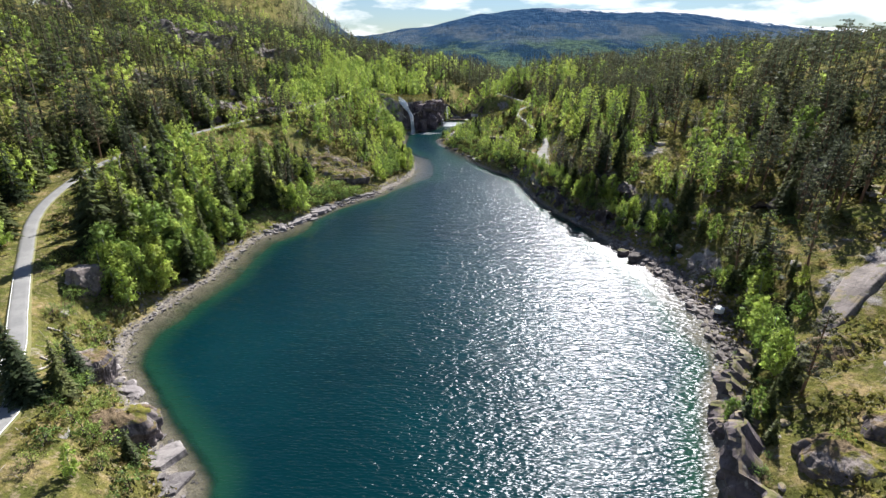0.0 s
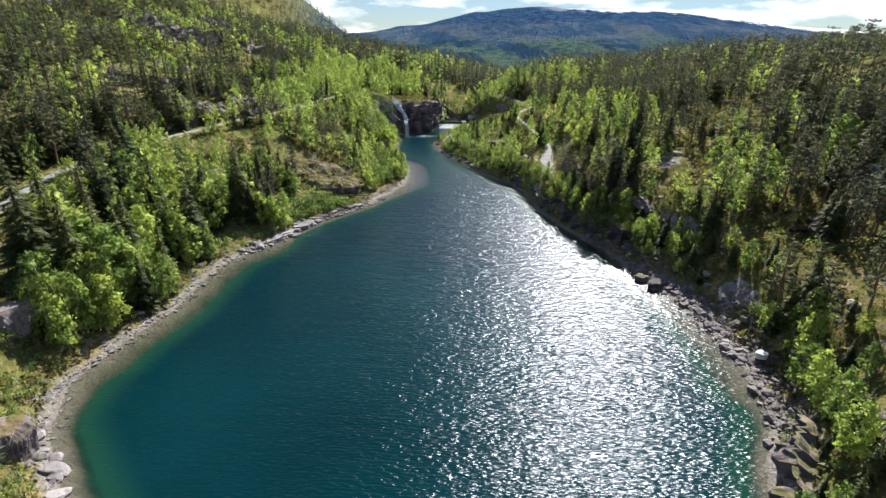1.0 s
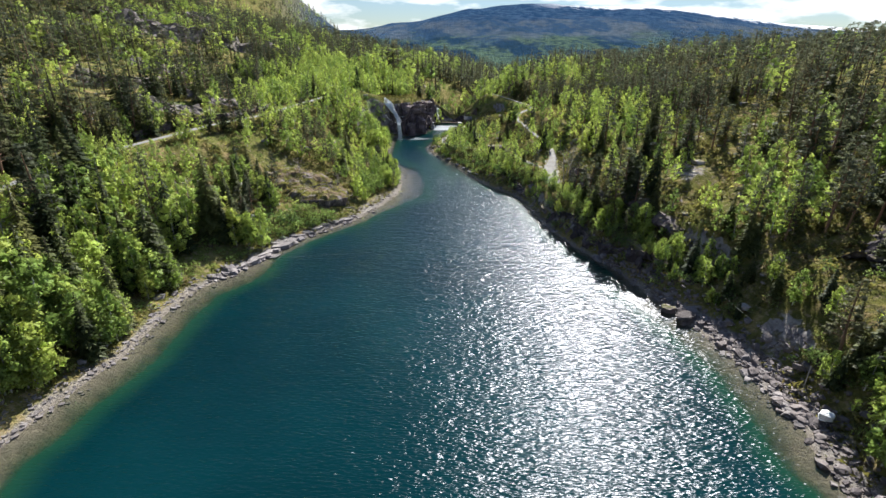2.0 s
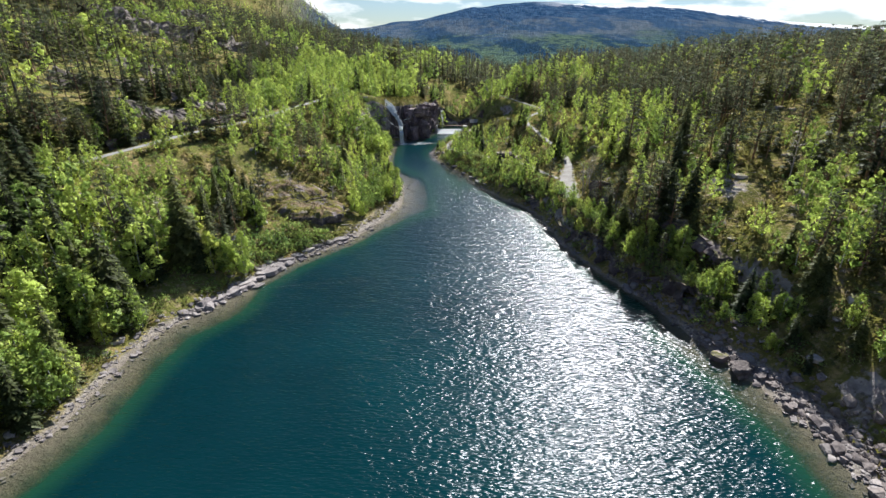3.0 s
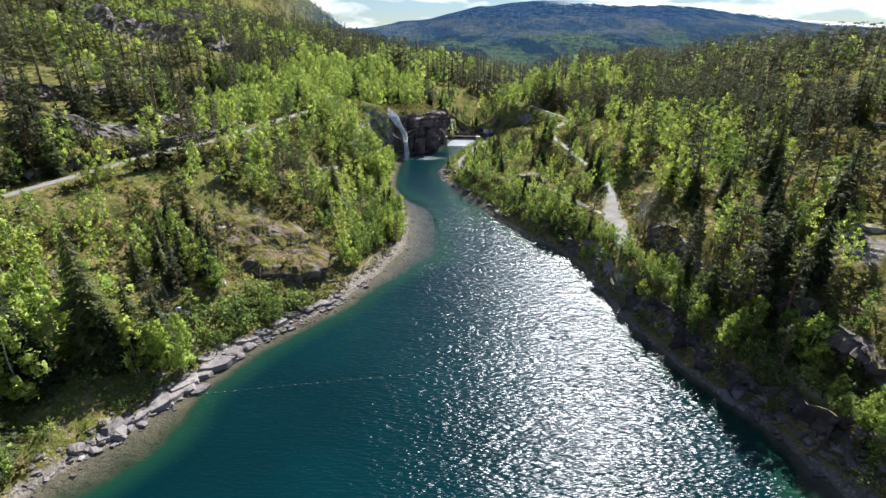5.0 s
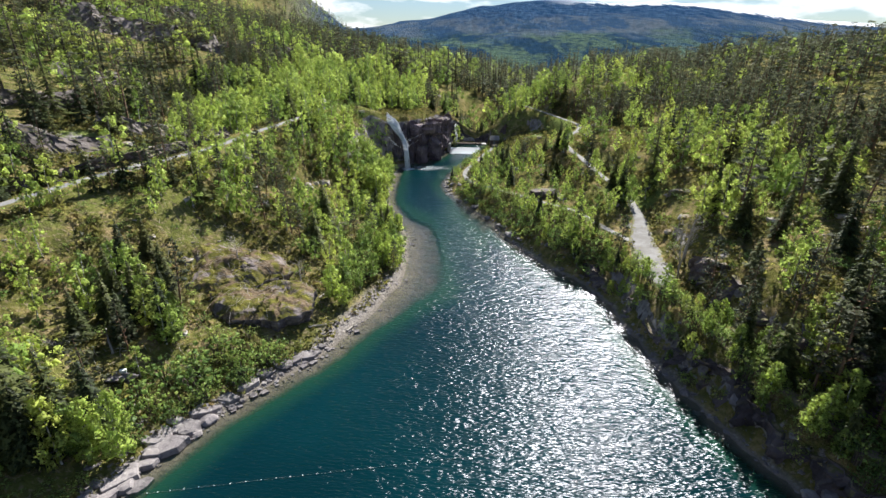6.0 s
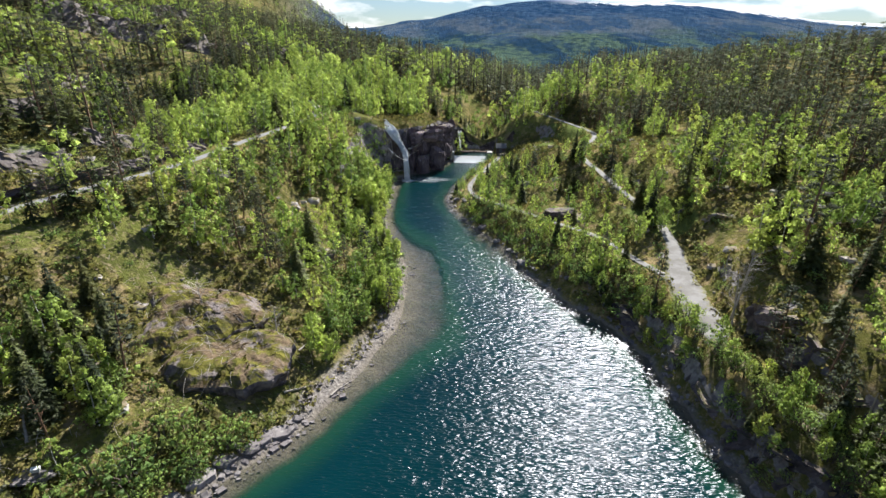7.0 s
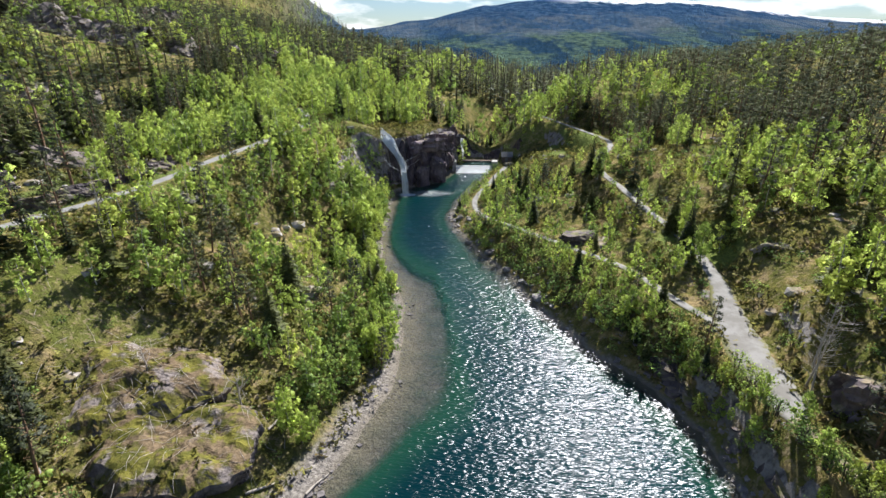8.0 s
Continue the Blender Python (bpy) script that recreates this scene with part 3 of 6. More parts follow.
# bare patches of rock: x, y, radius
BARE = [(54, 62, 6), (60, 66, 5), (-50, 44, 6), (48, 128, 6), (-76, 172, 5), (-88, 178, 6), (44, 84, 4), (-66, 168, 3), (-60, 88, 5)]
gx = spaced(-92, 96, 1.35, -2600, 3200, 1.07)
gy = spaced(26, 292, 1.35, -260, 4300, 1.06)
X, Y = np.meshgrid(gx, gy)
Z, SD = height(X, Y)
bare = np.zeros_like(X)
for bx, by, br in BARE:
    bare = np.maximum(bare, 1 - smooth(br * 0.5, br * 1.25, np.hypot(X - bx, Y - by)))
grass = np.zeros_like(X)
for mx, my, mr in ((18, 256, 15), (-70, 176, 7), (-62, 190, 6), (-84, 176, 8), (-72, 184, 6), (30, 184, 8)):
    grass = np.maximum(grass, 1 - smooth(mr * 0.4, mr * 1.2, np.hypot(X - mx, Y - my)))
# how far the haze-blued slope colours replace the near ground
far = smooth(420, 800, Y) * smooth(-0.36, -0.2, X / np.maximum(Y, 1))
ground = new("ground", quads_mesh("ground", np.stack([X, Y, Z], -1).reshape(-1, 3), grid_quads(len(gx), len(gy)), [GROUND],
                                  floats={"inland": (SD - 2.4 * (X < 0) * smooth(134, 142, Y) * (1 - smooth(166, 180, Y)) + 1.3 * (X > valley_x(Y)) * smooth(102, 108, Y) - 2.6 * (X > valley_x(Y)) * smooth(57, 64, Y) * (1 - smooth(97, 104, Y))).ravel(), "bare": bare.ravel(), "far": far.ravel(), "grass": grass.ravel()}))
tagged(ground, "mossy rocky valley floor and wooded hillsides with gravel shore", "ground", kind="structure")


def ground_z(x, y):
    """Height of the built ground sheet at one place."""
    i = min(max(int(np.searchsorted(gx, x)) - 1, 0), len(gx) - 2)
    j = min(max(int(np.searchsorted(gy, y)) - 1, 0), len(gy) - 2)
    u, v = (x - gx[i]) / (gx[i + 1] - gx[i]), (y - gy[j]) / (gy[j + 1] - gy[j])
    return float((Z[j, i] * (1 - u) + Z[j, i + 1] * u) * (1 - v) + (Z[j + 1, i] * (1 - u) + Z[j + 1, i + 1] * u) * v)


# ---- water ----
wx = spaced(-54, 48, 0.8, -90, 90, 1.3)
wy = spaced(24, 267.8, 0.8, -260, 267.8, 1.2)
WX, WY = np.meshgrid(wx, wy)
bed, _ = height(WX, WY, 0.8 - 0.5 * smooth(136, 156, WY) * (1 - smooth(192, 206, WY)) * (WX < 0))
lake = new("water", quads_mesh("lake", np.stack([WX, WY, np.zeros_like(WX)], -1).reshape(-1, 3), grid_quads(len(wx), len(wy)), [WATER],
                               floats={"depth": np.maximum(-bed, 0).ravel()}))
tagged(lake, "clear deep teal mountain lake with wind ripples", "lake", kind="structure")


# ---- roads and paths ----
def ribbon(name, line, width, material, label, lift=0.05, kind_name="road"):
    line = spline(line, 1.0)
    tangent = np.gradient(line[:, :2], axis=0)
    tangent /= np.linalg.norm(tangent, axis=1, keepdims=True) + 1e-9
    normal = np.stack([-tangent[:, 1], tangent[:, 0]], 1)
    n = len(line)
    s = np.arange(n, dtype=float)
    half = (width(line[:, 1]) if callable(width) else np.full(n, width)) / 2
    offs = np.array([-1.12, -1, -0.5, 0, 0.5, 1, 1.12])
    drop = np.array([-0.5, 0, 0.03, 0.05, 0.03, 0, -0.5])
    rag = 1 + (0.14 if width == 2.3 else 0.7) * fbm(s, s * 0 + 3, 5.0, 91, 3)[:, None] * np.sign(offs)[None]
    xy = line[:, None, :2] + normal[:, None] * (offs[None, :] * half[:, None] * rag)[..., None]
    z = line[:, 2:3] + lift + drop[None]
    verts = np.concatenate([xy, z[..., None]], -1).reshape(-1, 3)
    ob = new(name, quads_mesh(name, verts, grid_quads(len(offs), n), [material], floats={"across": np.tile(np.abs(offs), n)}))
    return tagged(ob, label, kind_name, kind="structure")


ribbon("road", ROAD, 2.3, ASPHALT, "narrow pale asphalt road along the wooded hillside", 0.12)
road_run = spline(ROAD, 2.5)
road_across = np.gradient(road_run[:, :2], axis=0)
road_across = np.stack([-road_across[:, 1], road_across[:, 0]], 1) / np.linalg.norm(road_across, axis=1, keepdims=True)
for shift in (-0.98, 0.98):
    ribbon("road_marking", [(p[0] + shift * n[0], p[1] + shift * n[1], p[2]) for p, n in zip(road_run.tolist(), road_across) if p[1] < 64], 0.055, PAINT, "worn white edge line on the road", 0.15, "road marking")
ribbon("gravel_path", GRAVEL_PATH, lambda y: np.interp(y, [145.5, 148, 152, 160, 166, 176, 190], [0.6, 3.4, 4.8, 5.0, 3.6, 2.0, 1.6]), GRAVEL,
       "pale gravel track winding up through the trees", 0.12, "path")
ribbon("shore_path", SHORE_PATH, 1.5, GRAVEL, "pale gravel track leading down to the weir", 0.1, "path")
ribbon("footpath", FOOTPATH, 1.5, TRAIL, "narrow trodden footpath along a rocky ledge", 0.1, "path")


# ---- trees: prototypes ----
def tube(points, radii, sides=5):
    p = np.array(points, float)
    rings = []
    for i in range(len(p)):
        t = p[min(i + 1, len(p) - 1)] - p[max(i - 1, 0)]
        t /= np.linalg.norm(t) + 1e-9
        u = np.cross(t, (0.31, 0.95, 0.05))
        u /= np.linalg.norm(u) + 1e-9
        v = np.cross(t, u)
        a = np.arange(sides) * 2 * math.pi / sides
        rings.append(p[i] + radii[i] * (np.cos(a)[:, None] * u + np.sin(a)[:, None] * v))
    quads = []
    for i in range(len(p) - 1):
        for k in range(sides):
            a, b = i * sides + k, i * sides + (k + 1) % sides
            quads.append((a, b, b + sides, a + sides))
    return np.concatenate(rings), np.array(quads)


def join(pieces):
    verts, quads, base = [], [], 0
    for v, q in pieces:
        verts.append(v)
        quads.append(q + base)
        base += len(v)
    return np.concatenate(verts), np.concatenate(quads)


def kites(rng, centres, size, flat=0.0):
    """A small leaf spray at each centre: a small blade turned at random."""
    n = len(centres)
    u = rng.normal(size=(n, 3))
    u /= np.linalg.norm(u, axis=1, keepdims=True)
    w = rng.normal(size=(n, 3))
    w[:, 2] *= 1 - flat
    v = np.cross(u, w)
    v /= np.linalg.norm(v, axis=1, keepdims=True) + 1e-9
    s = (size * rng.uniform(0.6, 1.4, n))[:, None]
    slide = rng.uniform(-0.5, 0.5, n)[:, None]
    verts = np.stack([centres - u * s, centres + u * s, centres + u * s * slide + v * s], 1).reshape(-1, 3)
    return verts, np.arange(3 * n).reshape(-1, 3)


def cloud(rng, centres, radii, each, squash=0.8):
    pts = []
    for c, r in zip(centres, radii):
        p = rng.normal(size=(each, 3))
        p /= np.linalg.norm(p, axis=1, keepdims=True)
        p *= (rng.uniform(0.35, 1.0, each) ** 0.5)[:, None] * r
        p[:, 2] *= squash
        pts.append(c + p)
    return np.concatenate(pts)


STAR = np.array([(1, 0, 0), (-1, 0, 0), (0, 1, 0), (0, -1, 0), (0, 0, 1), (0, 0, -1)], float)
STAR_FACES = np.array([(0, 2, 4), (2, 1, 4), (1, 3, 4), (3, 0, 4), (2, 0, 5), (1, 2, 5), (3, 1, 5), (0, 3, 5)])


def leafy(rng, centres, radii, each, squash, size, flat, middle, fine=True, core=1.0):
    """A crown: small ragged cores of foliage in a haze of loose blades, with normals that swell with clump and crown."""
    shape, faces = STAR, STAR_FACES
    verts, tris, soft, base = [], [], [], 0
    for c, r in zip(centres, radii):
        spin = np.linalg.qr(rng.normal(size=(3, 3)))[0]
        way = shape @ spin.T
        p = way * r * rng.uniform(0.5, 1.1, (len(way), 1)) * (core if fine else 1.1 * core)
        p[:, 2] *= squash
        verts.append(c + p)
        tris.append(faces + base)
        soft.append(way * 0.4 + rng.normal(0, 0.35, way.shape))
        base += len(p)
    pts = cloud(rng, centres, np.array(radii) * 1.35, each, squash)
    v, t = kites(rng, pts, size, flat)
    verts.append(v)
    tris.append(t + base)
    hub = np.repeat(np.array(centres), each, 0)
    soft.append(np.repeat((pts - hub) / np.repeat(np.array(radii), each)[:, None] * 0.4 + rng.normal(0, 0.45, pts.shape), 3, 0))
    verts, soft = np.concatenate(verts), np.concatenate(soft)
    soft = soft + 0.5 * (verts - (0, 0, middle[0])) / (middle[1], middle[1], middle[2]) + (0, 0, 0.35)
    return verts, np.concatenate(tris), soft / (np.linalg.norm(soft, axis=1, keepdims=True) + 1e-9)


def birch(seed, clumps, each, size, limbs=9, sides=6):
    """Unit-height birch: pale slender trunk, rising limbs and a loose crown."""
    rng = np.random.default_rng(seed)
    lean = rng.normal(0, 0.03, 2)
    stem = lambda h: np.array([lean[0] * h + 0.012 * math.sin(6 * h + seed), lean[1] * h + 0.012 * math.cos(5 * h), h])
    hs = np.array([-0.03, 0.1, 0.3, 0.55, 0.8, 0.97]) if sides > 3 else np.array([-0.03, 0.5, 0.95])
    wood = [tube([stem(h) for h in hs], (0.012 if sides > 3 else 0.008) * (1.05 - hs) + 0.002, sides)]
    centres, radii = [], []
    for i in range(clumps):
        h = 0.13 + 0.85 * ((i + rng.uniform(0, 1)) / clumps) ** 0.9
        t = (h - 0.13) / 0.87
        reach = 0.235 * (math.sin(math.pi * min(max(t * 0.82 + 0.17, 0), 1)) ** 0.8) * rng.uniform(0.35, 1.15)
        a = i * 2.4 + rng.uniform(-0.5, 0.5)
        c = stem(h) + np.array([math.cos(a) * reach, math.sin(a) * reach, 0])
        centres.append(c)
        radii.append(rng.uniform(0.07, 0.115) * (1.15 - 0.5 * t) * (1.0 if sides > 3 else 1.25))
        if i < limbs:
            b = stem(max(h - 0.12, 0.04))
            wood.append(tube([b, (b + c) / 2 + np.array([0, 0, -0.01]), c], [0.005, 0.0035, 0.001], 3))
    return join(wood), leafy(rng, centres, radii, each, 1.15, size, 0.0, (0.55, 0.30, 0.5), sides > 3)


def pine(seed, clumps, each, size, limbs=9, sides=6):
    """Unit-height pine: bare reddish stem and open, flat-tiered top."""
    rng = np.random.default_rng(seed)
    lean = rng.normal(0, 0.035, 2)
    stem = lambda h: np.array([lean[0] * h + 0.01 * math.sin(4 * h + seed), lean[1] * h, h])
    hs = np.array([-0.03, 0.2, 0.5, 0.8, 0.97]) if sides > 3 else np.array([-0.03, 0.5, 0.95])
    wood = [tube([stem(h) for h in hs], (0.015 if sides > 3 else 0.010) * (1.1 - hs) + 0.002, sides)]
    centres, radii = [], []
    for i in range(clumps):
        t = (i + rng.uniform(0, 1)) / clumps
        h = 0.27 + 0.71 * t
        reach = (0.14 * (1 - t) ** 0.55 + 0.015) * rng.uniform(0.55, 1.2)
        a = i * 2.4 + rng.uniform(-0.6, 0.6)
        c = stem(h) + np.array([math.cos(a) * reach, math.sin(a) * reach, 0.015])
        centres.append(c)
        radii.append(rng.uniform(0.05, 0.085) * (1.1 - 0.35 * t) * (1.0 if sides > 3 else 1.25))
        if i < limbs:
            b = stem(h - 0.03)
            wood.append(tube([b, (b + c) / 2, c], [0.006, 0.004, 0.0015], 3))
    for k in range(3 if sides > 3 else 0):
        h, a = rng.uniform(0.15, 0.36), rng.uniform(0, 6.3)
        wood.append(tube([stem(h), stem(h) + np.array([math.cos(a) * 0.09, math.sin(a) * 0.09, -0.01])], [0.003, 0.001], 3))
    return join(wood), leafy(rng, centres, radii, each, 0.5, size, 0.4, (0.62, 0.22, 0.45), sides > 3)


def spruce(seed, tiers, around, double=True, sides=6, reach_to=0.17):
    """Unit-height spruce: straight stem with drooping tiers of boughs."""
    rng = np.random.default_rng(seed)
    hs = np.array([-0.03, 0.4, 0.98])
    wood = tube([(0, 0, h) for h in hs], 0.016 * (1.05 - hs) + 0.001, sides)
    verts = []
    for i in range(tiers):
        t = (i + 0.5) / tiers
        h = 0.06 + 0.93 * t
        reach = reach_to * (1 - t) ** 0.85 * rng.uniform(0.85, 1.1) + 0.012
        n = max(int(around * (1 - 0.5 * t)), 4)
        for k in range(n):
            a = 2 * math.pi * (k + rng.uniform(-0.35, 0.35)) / n + i * 1.3
            r = reach * rng.uniform(0.7, 1.15)
            hh = h + rng.uniform(-0.4, 0.4) / tiers
            out = np.array([math.cos(a), math.sin(a), 0])
            cross = np.array([-math.sin(a), math.cos(a), 0])
            droop = r * rng.uniform(0.25, 0.6)
            base, tip = np.array([0, 0, hh + 0.012]), out * r + np.array([0, 0, hh - droop])
            mid = out * r * 0.55 + np.array([0, 0, hh - droop * 0.3])
            w = r * rng.uniform(0.15, 0.26) * (1.0 if around > 10 else 1.35) + 0.005
            sag = np.array([0, 0, 0.3 * w])
            verts.append([base, mid - cross * w - sag, tip])
            verts.append([base, tip, mid + cross * w - sag])
            if double:
                verts.append([base, tip, mid - (0, 0, w * 1.3)])
                far_tip = out * r * 0.8 + cross * w * rng.uniform(-1.6, 1.6) + np.array([0, 0, hh - droop * 0.9])
                verts.append([base * 0.4 + mid * 0.6, far_tip, mid - sag])
    verts = np.array(verts, float).reshape(-1, 3)
    soft = verts * (3.0, 3.0, 0) + (0, 0, 0.5) + np.repeat(rng.normal(0, 0.25, (len(verts) // 3, 3)), 3, 0)
    return wood, (verts, np.arange(len(verts)).reshape(-1, 3), soft / np.linalg.norm(soft, axis=1, keepdims=True))


def shrub(seed, clumps, each, size, sides=4):
    """Unit-height bush: many small leaf clumps on several thin stems."""
    rng = np.random.default_rng(seed)
    centres, radii, wood = [], [], []
    for i in range(clumps):
        a, r = i * 2.4, 0.66 * math.sqrt((i + 0.5) / clumps) * rng.uniform(0.6, 1.2)
        c = np.array([math.cos(a) * r, math.sin(a) * r, rng.uniform(0.3, 0.9) * (1.05 - 0.45 * r)])
        centres.append(c)
        radii.append(rng.uniform(0.6, 1.05) * 0.95 / math.sqrt(clumps))
        if i < 6:
            wood.append(tube([(0.1 * math.cos(a), 0.1 * math.sin(a), -0.1), c * 0.6, c], [0.03, 0.02, 0.008], sides))
    return join(wood), leafy(rng, centres, radii, each, 0.95, size, 0.0, (0.2, 0.8, 0.8), sides > 3, 0.55)


KINDS = {
    "birch_tree": ("birch", BIRCH_BARK, BIRCH_LEAF, [
        [birch(s, 40, 17, 0.022) for s in (1, 2, 3, 4)], [birch(s, 18, 9, 0.03, 2, 4) for s in (5, 6, 7, 13)],
        [birch(s, 10, 4, 0.045, 0, 3) for s in (8, 9, 10)], [birch(s, 6, 1, 0.08, 0, 3) for s in (11, 12)]]),
    "pine_tree": ("pine", PINE_BARK, PINE_LEAF, [
        [pine(s, 26, 16, 0.02, 14) for s in (21, 22, 23, 24)], [pine(s, 14, 10, 0.026, 5, 4) for s in (25, 26, 27)],
        [pine(s, 9, 4, 0.04, 0, 3) for s in (28, 29, 30)], [pine(s, 5, 1, 0.07, 0, 3) for s in (31, 32)]]),
    "spruce_tree": ("spruce", SPRUCE_BARK, SPRUCE_LEAF, [
        [spruce(s, 25, 13) for s in (41, 42, 43, 44)], [spruce(s, 14, 8, True, 4) for s in (45, 46, 47)],
        [spruce(s, 8, 6, False, 3) for s in (48, 49, 50)], [spruce(s, 5, 4, False, 3, 0.2) for s in (51, 52)]]),
    "shrub": ("shrub", SPRUCE_BARK, SHRUB_LEAF, [
        [shrub(s, 30, 13, 0.045) for s in (61, 62, 63, 64)], [shrub(s, 14, 9, 0.055, 3) for s in (65, 66, 67)],
        [shrub(s, 5, 3, 0.14, 3) for s in (68, 69)], [shrub(s, 4, 1, 0.2, 3) for s in (70,)]]),
}
LABELS = {
    "birch_tree": ("slender birch with pale trunk and fresh green leaves", "birch tree", "birches on the slopes"),
    "pine_tree": ("open-crowned pine with reddish bare stem", "pine tree", "pines on the slopes"),
    "spruce_tree": ("dark conical spruce with drooping boughs", "spruce tree", "spruces on the slopes"),
    "shrub": ("low leafy bright green shrub on the slope", "shrub", "shrubs near the shore"),
}

# open ground where few trees stand: x, y, radius, how open
OPEN_UPPER = [(-95, 196, 16, 0.8), (-118, 232, 20, 0.7), (-85, 222, 10, 0.7), (-106, 262, 16, 0.6), (-78, 181, 14, 0.75), (-90, 178, 12, 0.7), (-275, 330, 15, 0.8), (-150, 320, 14, 0.8),
              (-178, 318, 14, 0.8), (-262, 318, 16, 0.92), (-184, 398, 13, 0.9), (-178, 440, 13, 0.9), (-188, 360, 12, 0.9), (-128, 324, 12, 0.8), (-204, 318, 14, 0.8), (-105, 343, 11, 0.75), (-122, 199, 9, 0.85), (-93, 177, 10, 0.85)]
OPEN_WEST = [(-32, 144, 9, 0.97), (-42, 150.5, 10, 0.85), (-46, 44, 9, 0.35), (-4, 270, 5, 1), (1, 277, 7, 0.97), (-44, 124, 4, 0.9), (-18, 246, 3, 1),
             (-28, 248, 8, 1), (-22.5, 254, 8, 1), (-19, 263, 7, 0.9), (-31, 256, 5, 1), (-34, 264, 4, 1), (-36, 245, 5, 0.9)]
OPEN_EAST = [(62, 154, 10, 0.4), (78, 178, 12, 0.4), (55, 62, 9, 1), (62, 74, 6, 1), (19, 250, 11, 0.98), (19, 263, 12, 0.97), (46, 130, 10, 0.6), (26, 158, 3, 1), (44, 84, 4, 0.9),
             (50, 58, 11, 1), (44, 49, 10, 1), (38, 37, 10, 0.97), (46, 42, 9, 0.9), (60, 72, 9, 1), (42, 47, 6, 0.8), (54, 120, 11, 0.7), (63, 134, 9, 0.6), (45, 111, 5, 0.6)]
OPEN = OPEN_UPPER + OPEN_WEST + OPEN_EAST


TRACK = LINES[1][0]


def choose(x, y, sd, rng):
    """Which tree stands here, and how tall; None for open ground."""
    if sd < (4.0 if x < 0 and 136 < y < 158 else 4.2 if x > 0 and 60 < y < 100 else 0.7 if x > 0 or y > 158 else 2.0):
        return None
    for line, half in LINES:
        if abs(line[:, 0] - x).min() < 8:
            gap = np.hypot(line[:, 0] - x, line[:, 1] - y).min()
            if gap < half + (-0.1 if half < 1 else -0.5 if half > 2.5 and y > 205 else 0.5):
                return None
            if half == 1.3 and 140 < y < 168 and gap < 3.0:
                return ("shrub", rng.uniform(0.6, 1.2)) if gap > 2.6 else None
            if half > 2.5 and (y < 116 or 142 < y < 206) and gap < (9 if y < 116 else 6) and x > np.interp(y, line[:, 1], line[:, 0]):
                return ("shrub", rng.uniform(0.8, 2.4)) if rng.random() < 0.95 and gap > 2.3 else None
    opened = 0.0
    for ox, oy, r, k in OPEN:
        opened = max(opened, k * (1 - max(0.0, min(1.0, (math.hypot(x - ox, y - oy) - r * 0.7) / (r * 0.5)))))
    if rng.random() < opened:
        return ("shrub", rng.uniform(0.5, 1.3)) if rng.random() < 0.12 else None
    if -222 < x < -108 and 296 < y < 337:
        return ("shrub", rng.uniform(0.7, 1.8)) if rng.random() < 0.5 else None
    left = x < float(valley_x(y))
    if -16 < x < 20 and 280 < y < 304:
        return rng.choices(("birch_tree", "spruce_tree"), (0.4, 0.6))[0], rng.uniform(3.2, 5.2)
    if left and (math.hypot((x + 43.6) / 10.5, (y - 151) / 9.5) < 1 or math.hypot((x + 34) / 8, (y - 143.8) / 6.5) < 1):
        k = rng.choices(("pine_tree", "birch_tree", "shrub", ""), (0.13, 0.07, 0.34, 0.46))[0]
        return (k, rng.uniform(0.5, 1.6) if k == "shrub" else rng.uniform(3, 4.5) if k == "birch_tree" else rng.uniform(6, 10)) if k else None
    if left and -41 < x < -26 and 133.5 < y < 138:
        return ("shrub", rng.uniform(0.9, 2.0)) if rng.random() < 0.85 else None
    if left and 117 < y < 137 and -41 < x < -26:
        return ("shrub", rng.uniform(1.8, 3.6)) if rng.random() < 0.75 else None
    if left and -47 < x < -24 and 220 < y < 242:
        k = rng.choices(("birch_tree", "shrub"), (0.35, 0.65))[0]
        return k, rng.uniform(1.4, 2.8) if k == "shrub" else rng.uniform(3.2, 5.0)
    if left and 200 < y < 300 and -75 < x < -22:
        k = rng.choices(("birch_tree", "spruce_tree", "shrub"), (0.7, 0.12, 0.18))[0]
        return k, rng.uniform(1.5, 3) if k == "shrub" else rng.uniform(5.5, 10)
    if left and y < 60:
        k = rng.choices(("birch_tree", "spruce_tree", "shrub", ""), (0.10, 0.20, 0.62, 0.08))[0]
        return (k, rng.uniform(0.6, 2.3) if k == "shrub" else rng.uniform(3.5, 7)) if k else None
    a = 2.9 * noise.noise((x * 0.022, y * 0.022, 3.1))
    b = noise.noise((x * 0.07, y * 0.07, 8.7))
    c = noise.noise((x * 0.045, y * 0.045, 21.0))
    if b < -0.2:
        return ("shrub", rng.uniform(0.5, 1.7)) if rng.random() < 0.68 else None
    if left and 62 < y < 118 and sd < 45:
        w = [0.56 + 0.4 * c, 0.03, 0.33 - 0.4 * c, 0.10]
        tall = 1.12
    elif left and y < 62:
        w = [0.16, 0.02, 0.22, 0.60]
        tall = 0.75
    elif left and sd < 45:
        w = [0.50 + 0.35 * a, 0.14 - 0.1 * a, 0.08 - 0.1 * c, 0.28]
        tall = 0.72
    elif left:
        w = [0.28 + 0.5 * a, 0.26 - 0.2 * a, 0.38 - 0.45 * c, 0.08]
        tall = 0.95
    elif y < 110 and sd < 35:
        w = [0.34, 0.12, 0.34, 0.20]
        tall = 0.95
    elif sd < 14:
        w = [0.26, 0.08, 0.26, 0.40]
        tall = 0.62
    else:
        w = [0.36 + 0.5 * a, 0.40 - 0.25 * a, 0.14 - 0.1 * c, 0.10]
        tall = 0.88
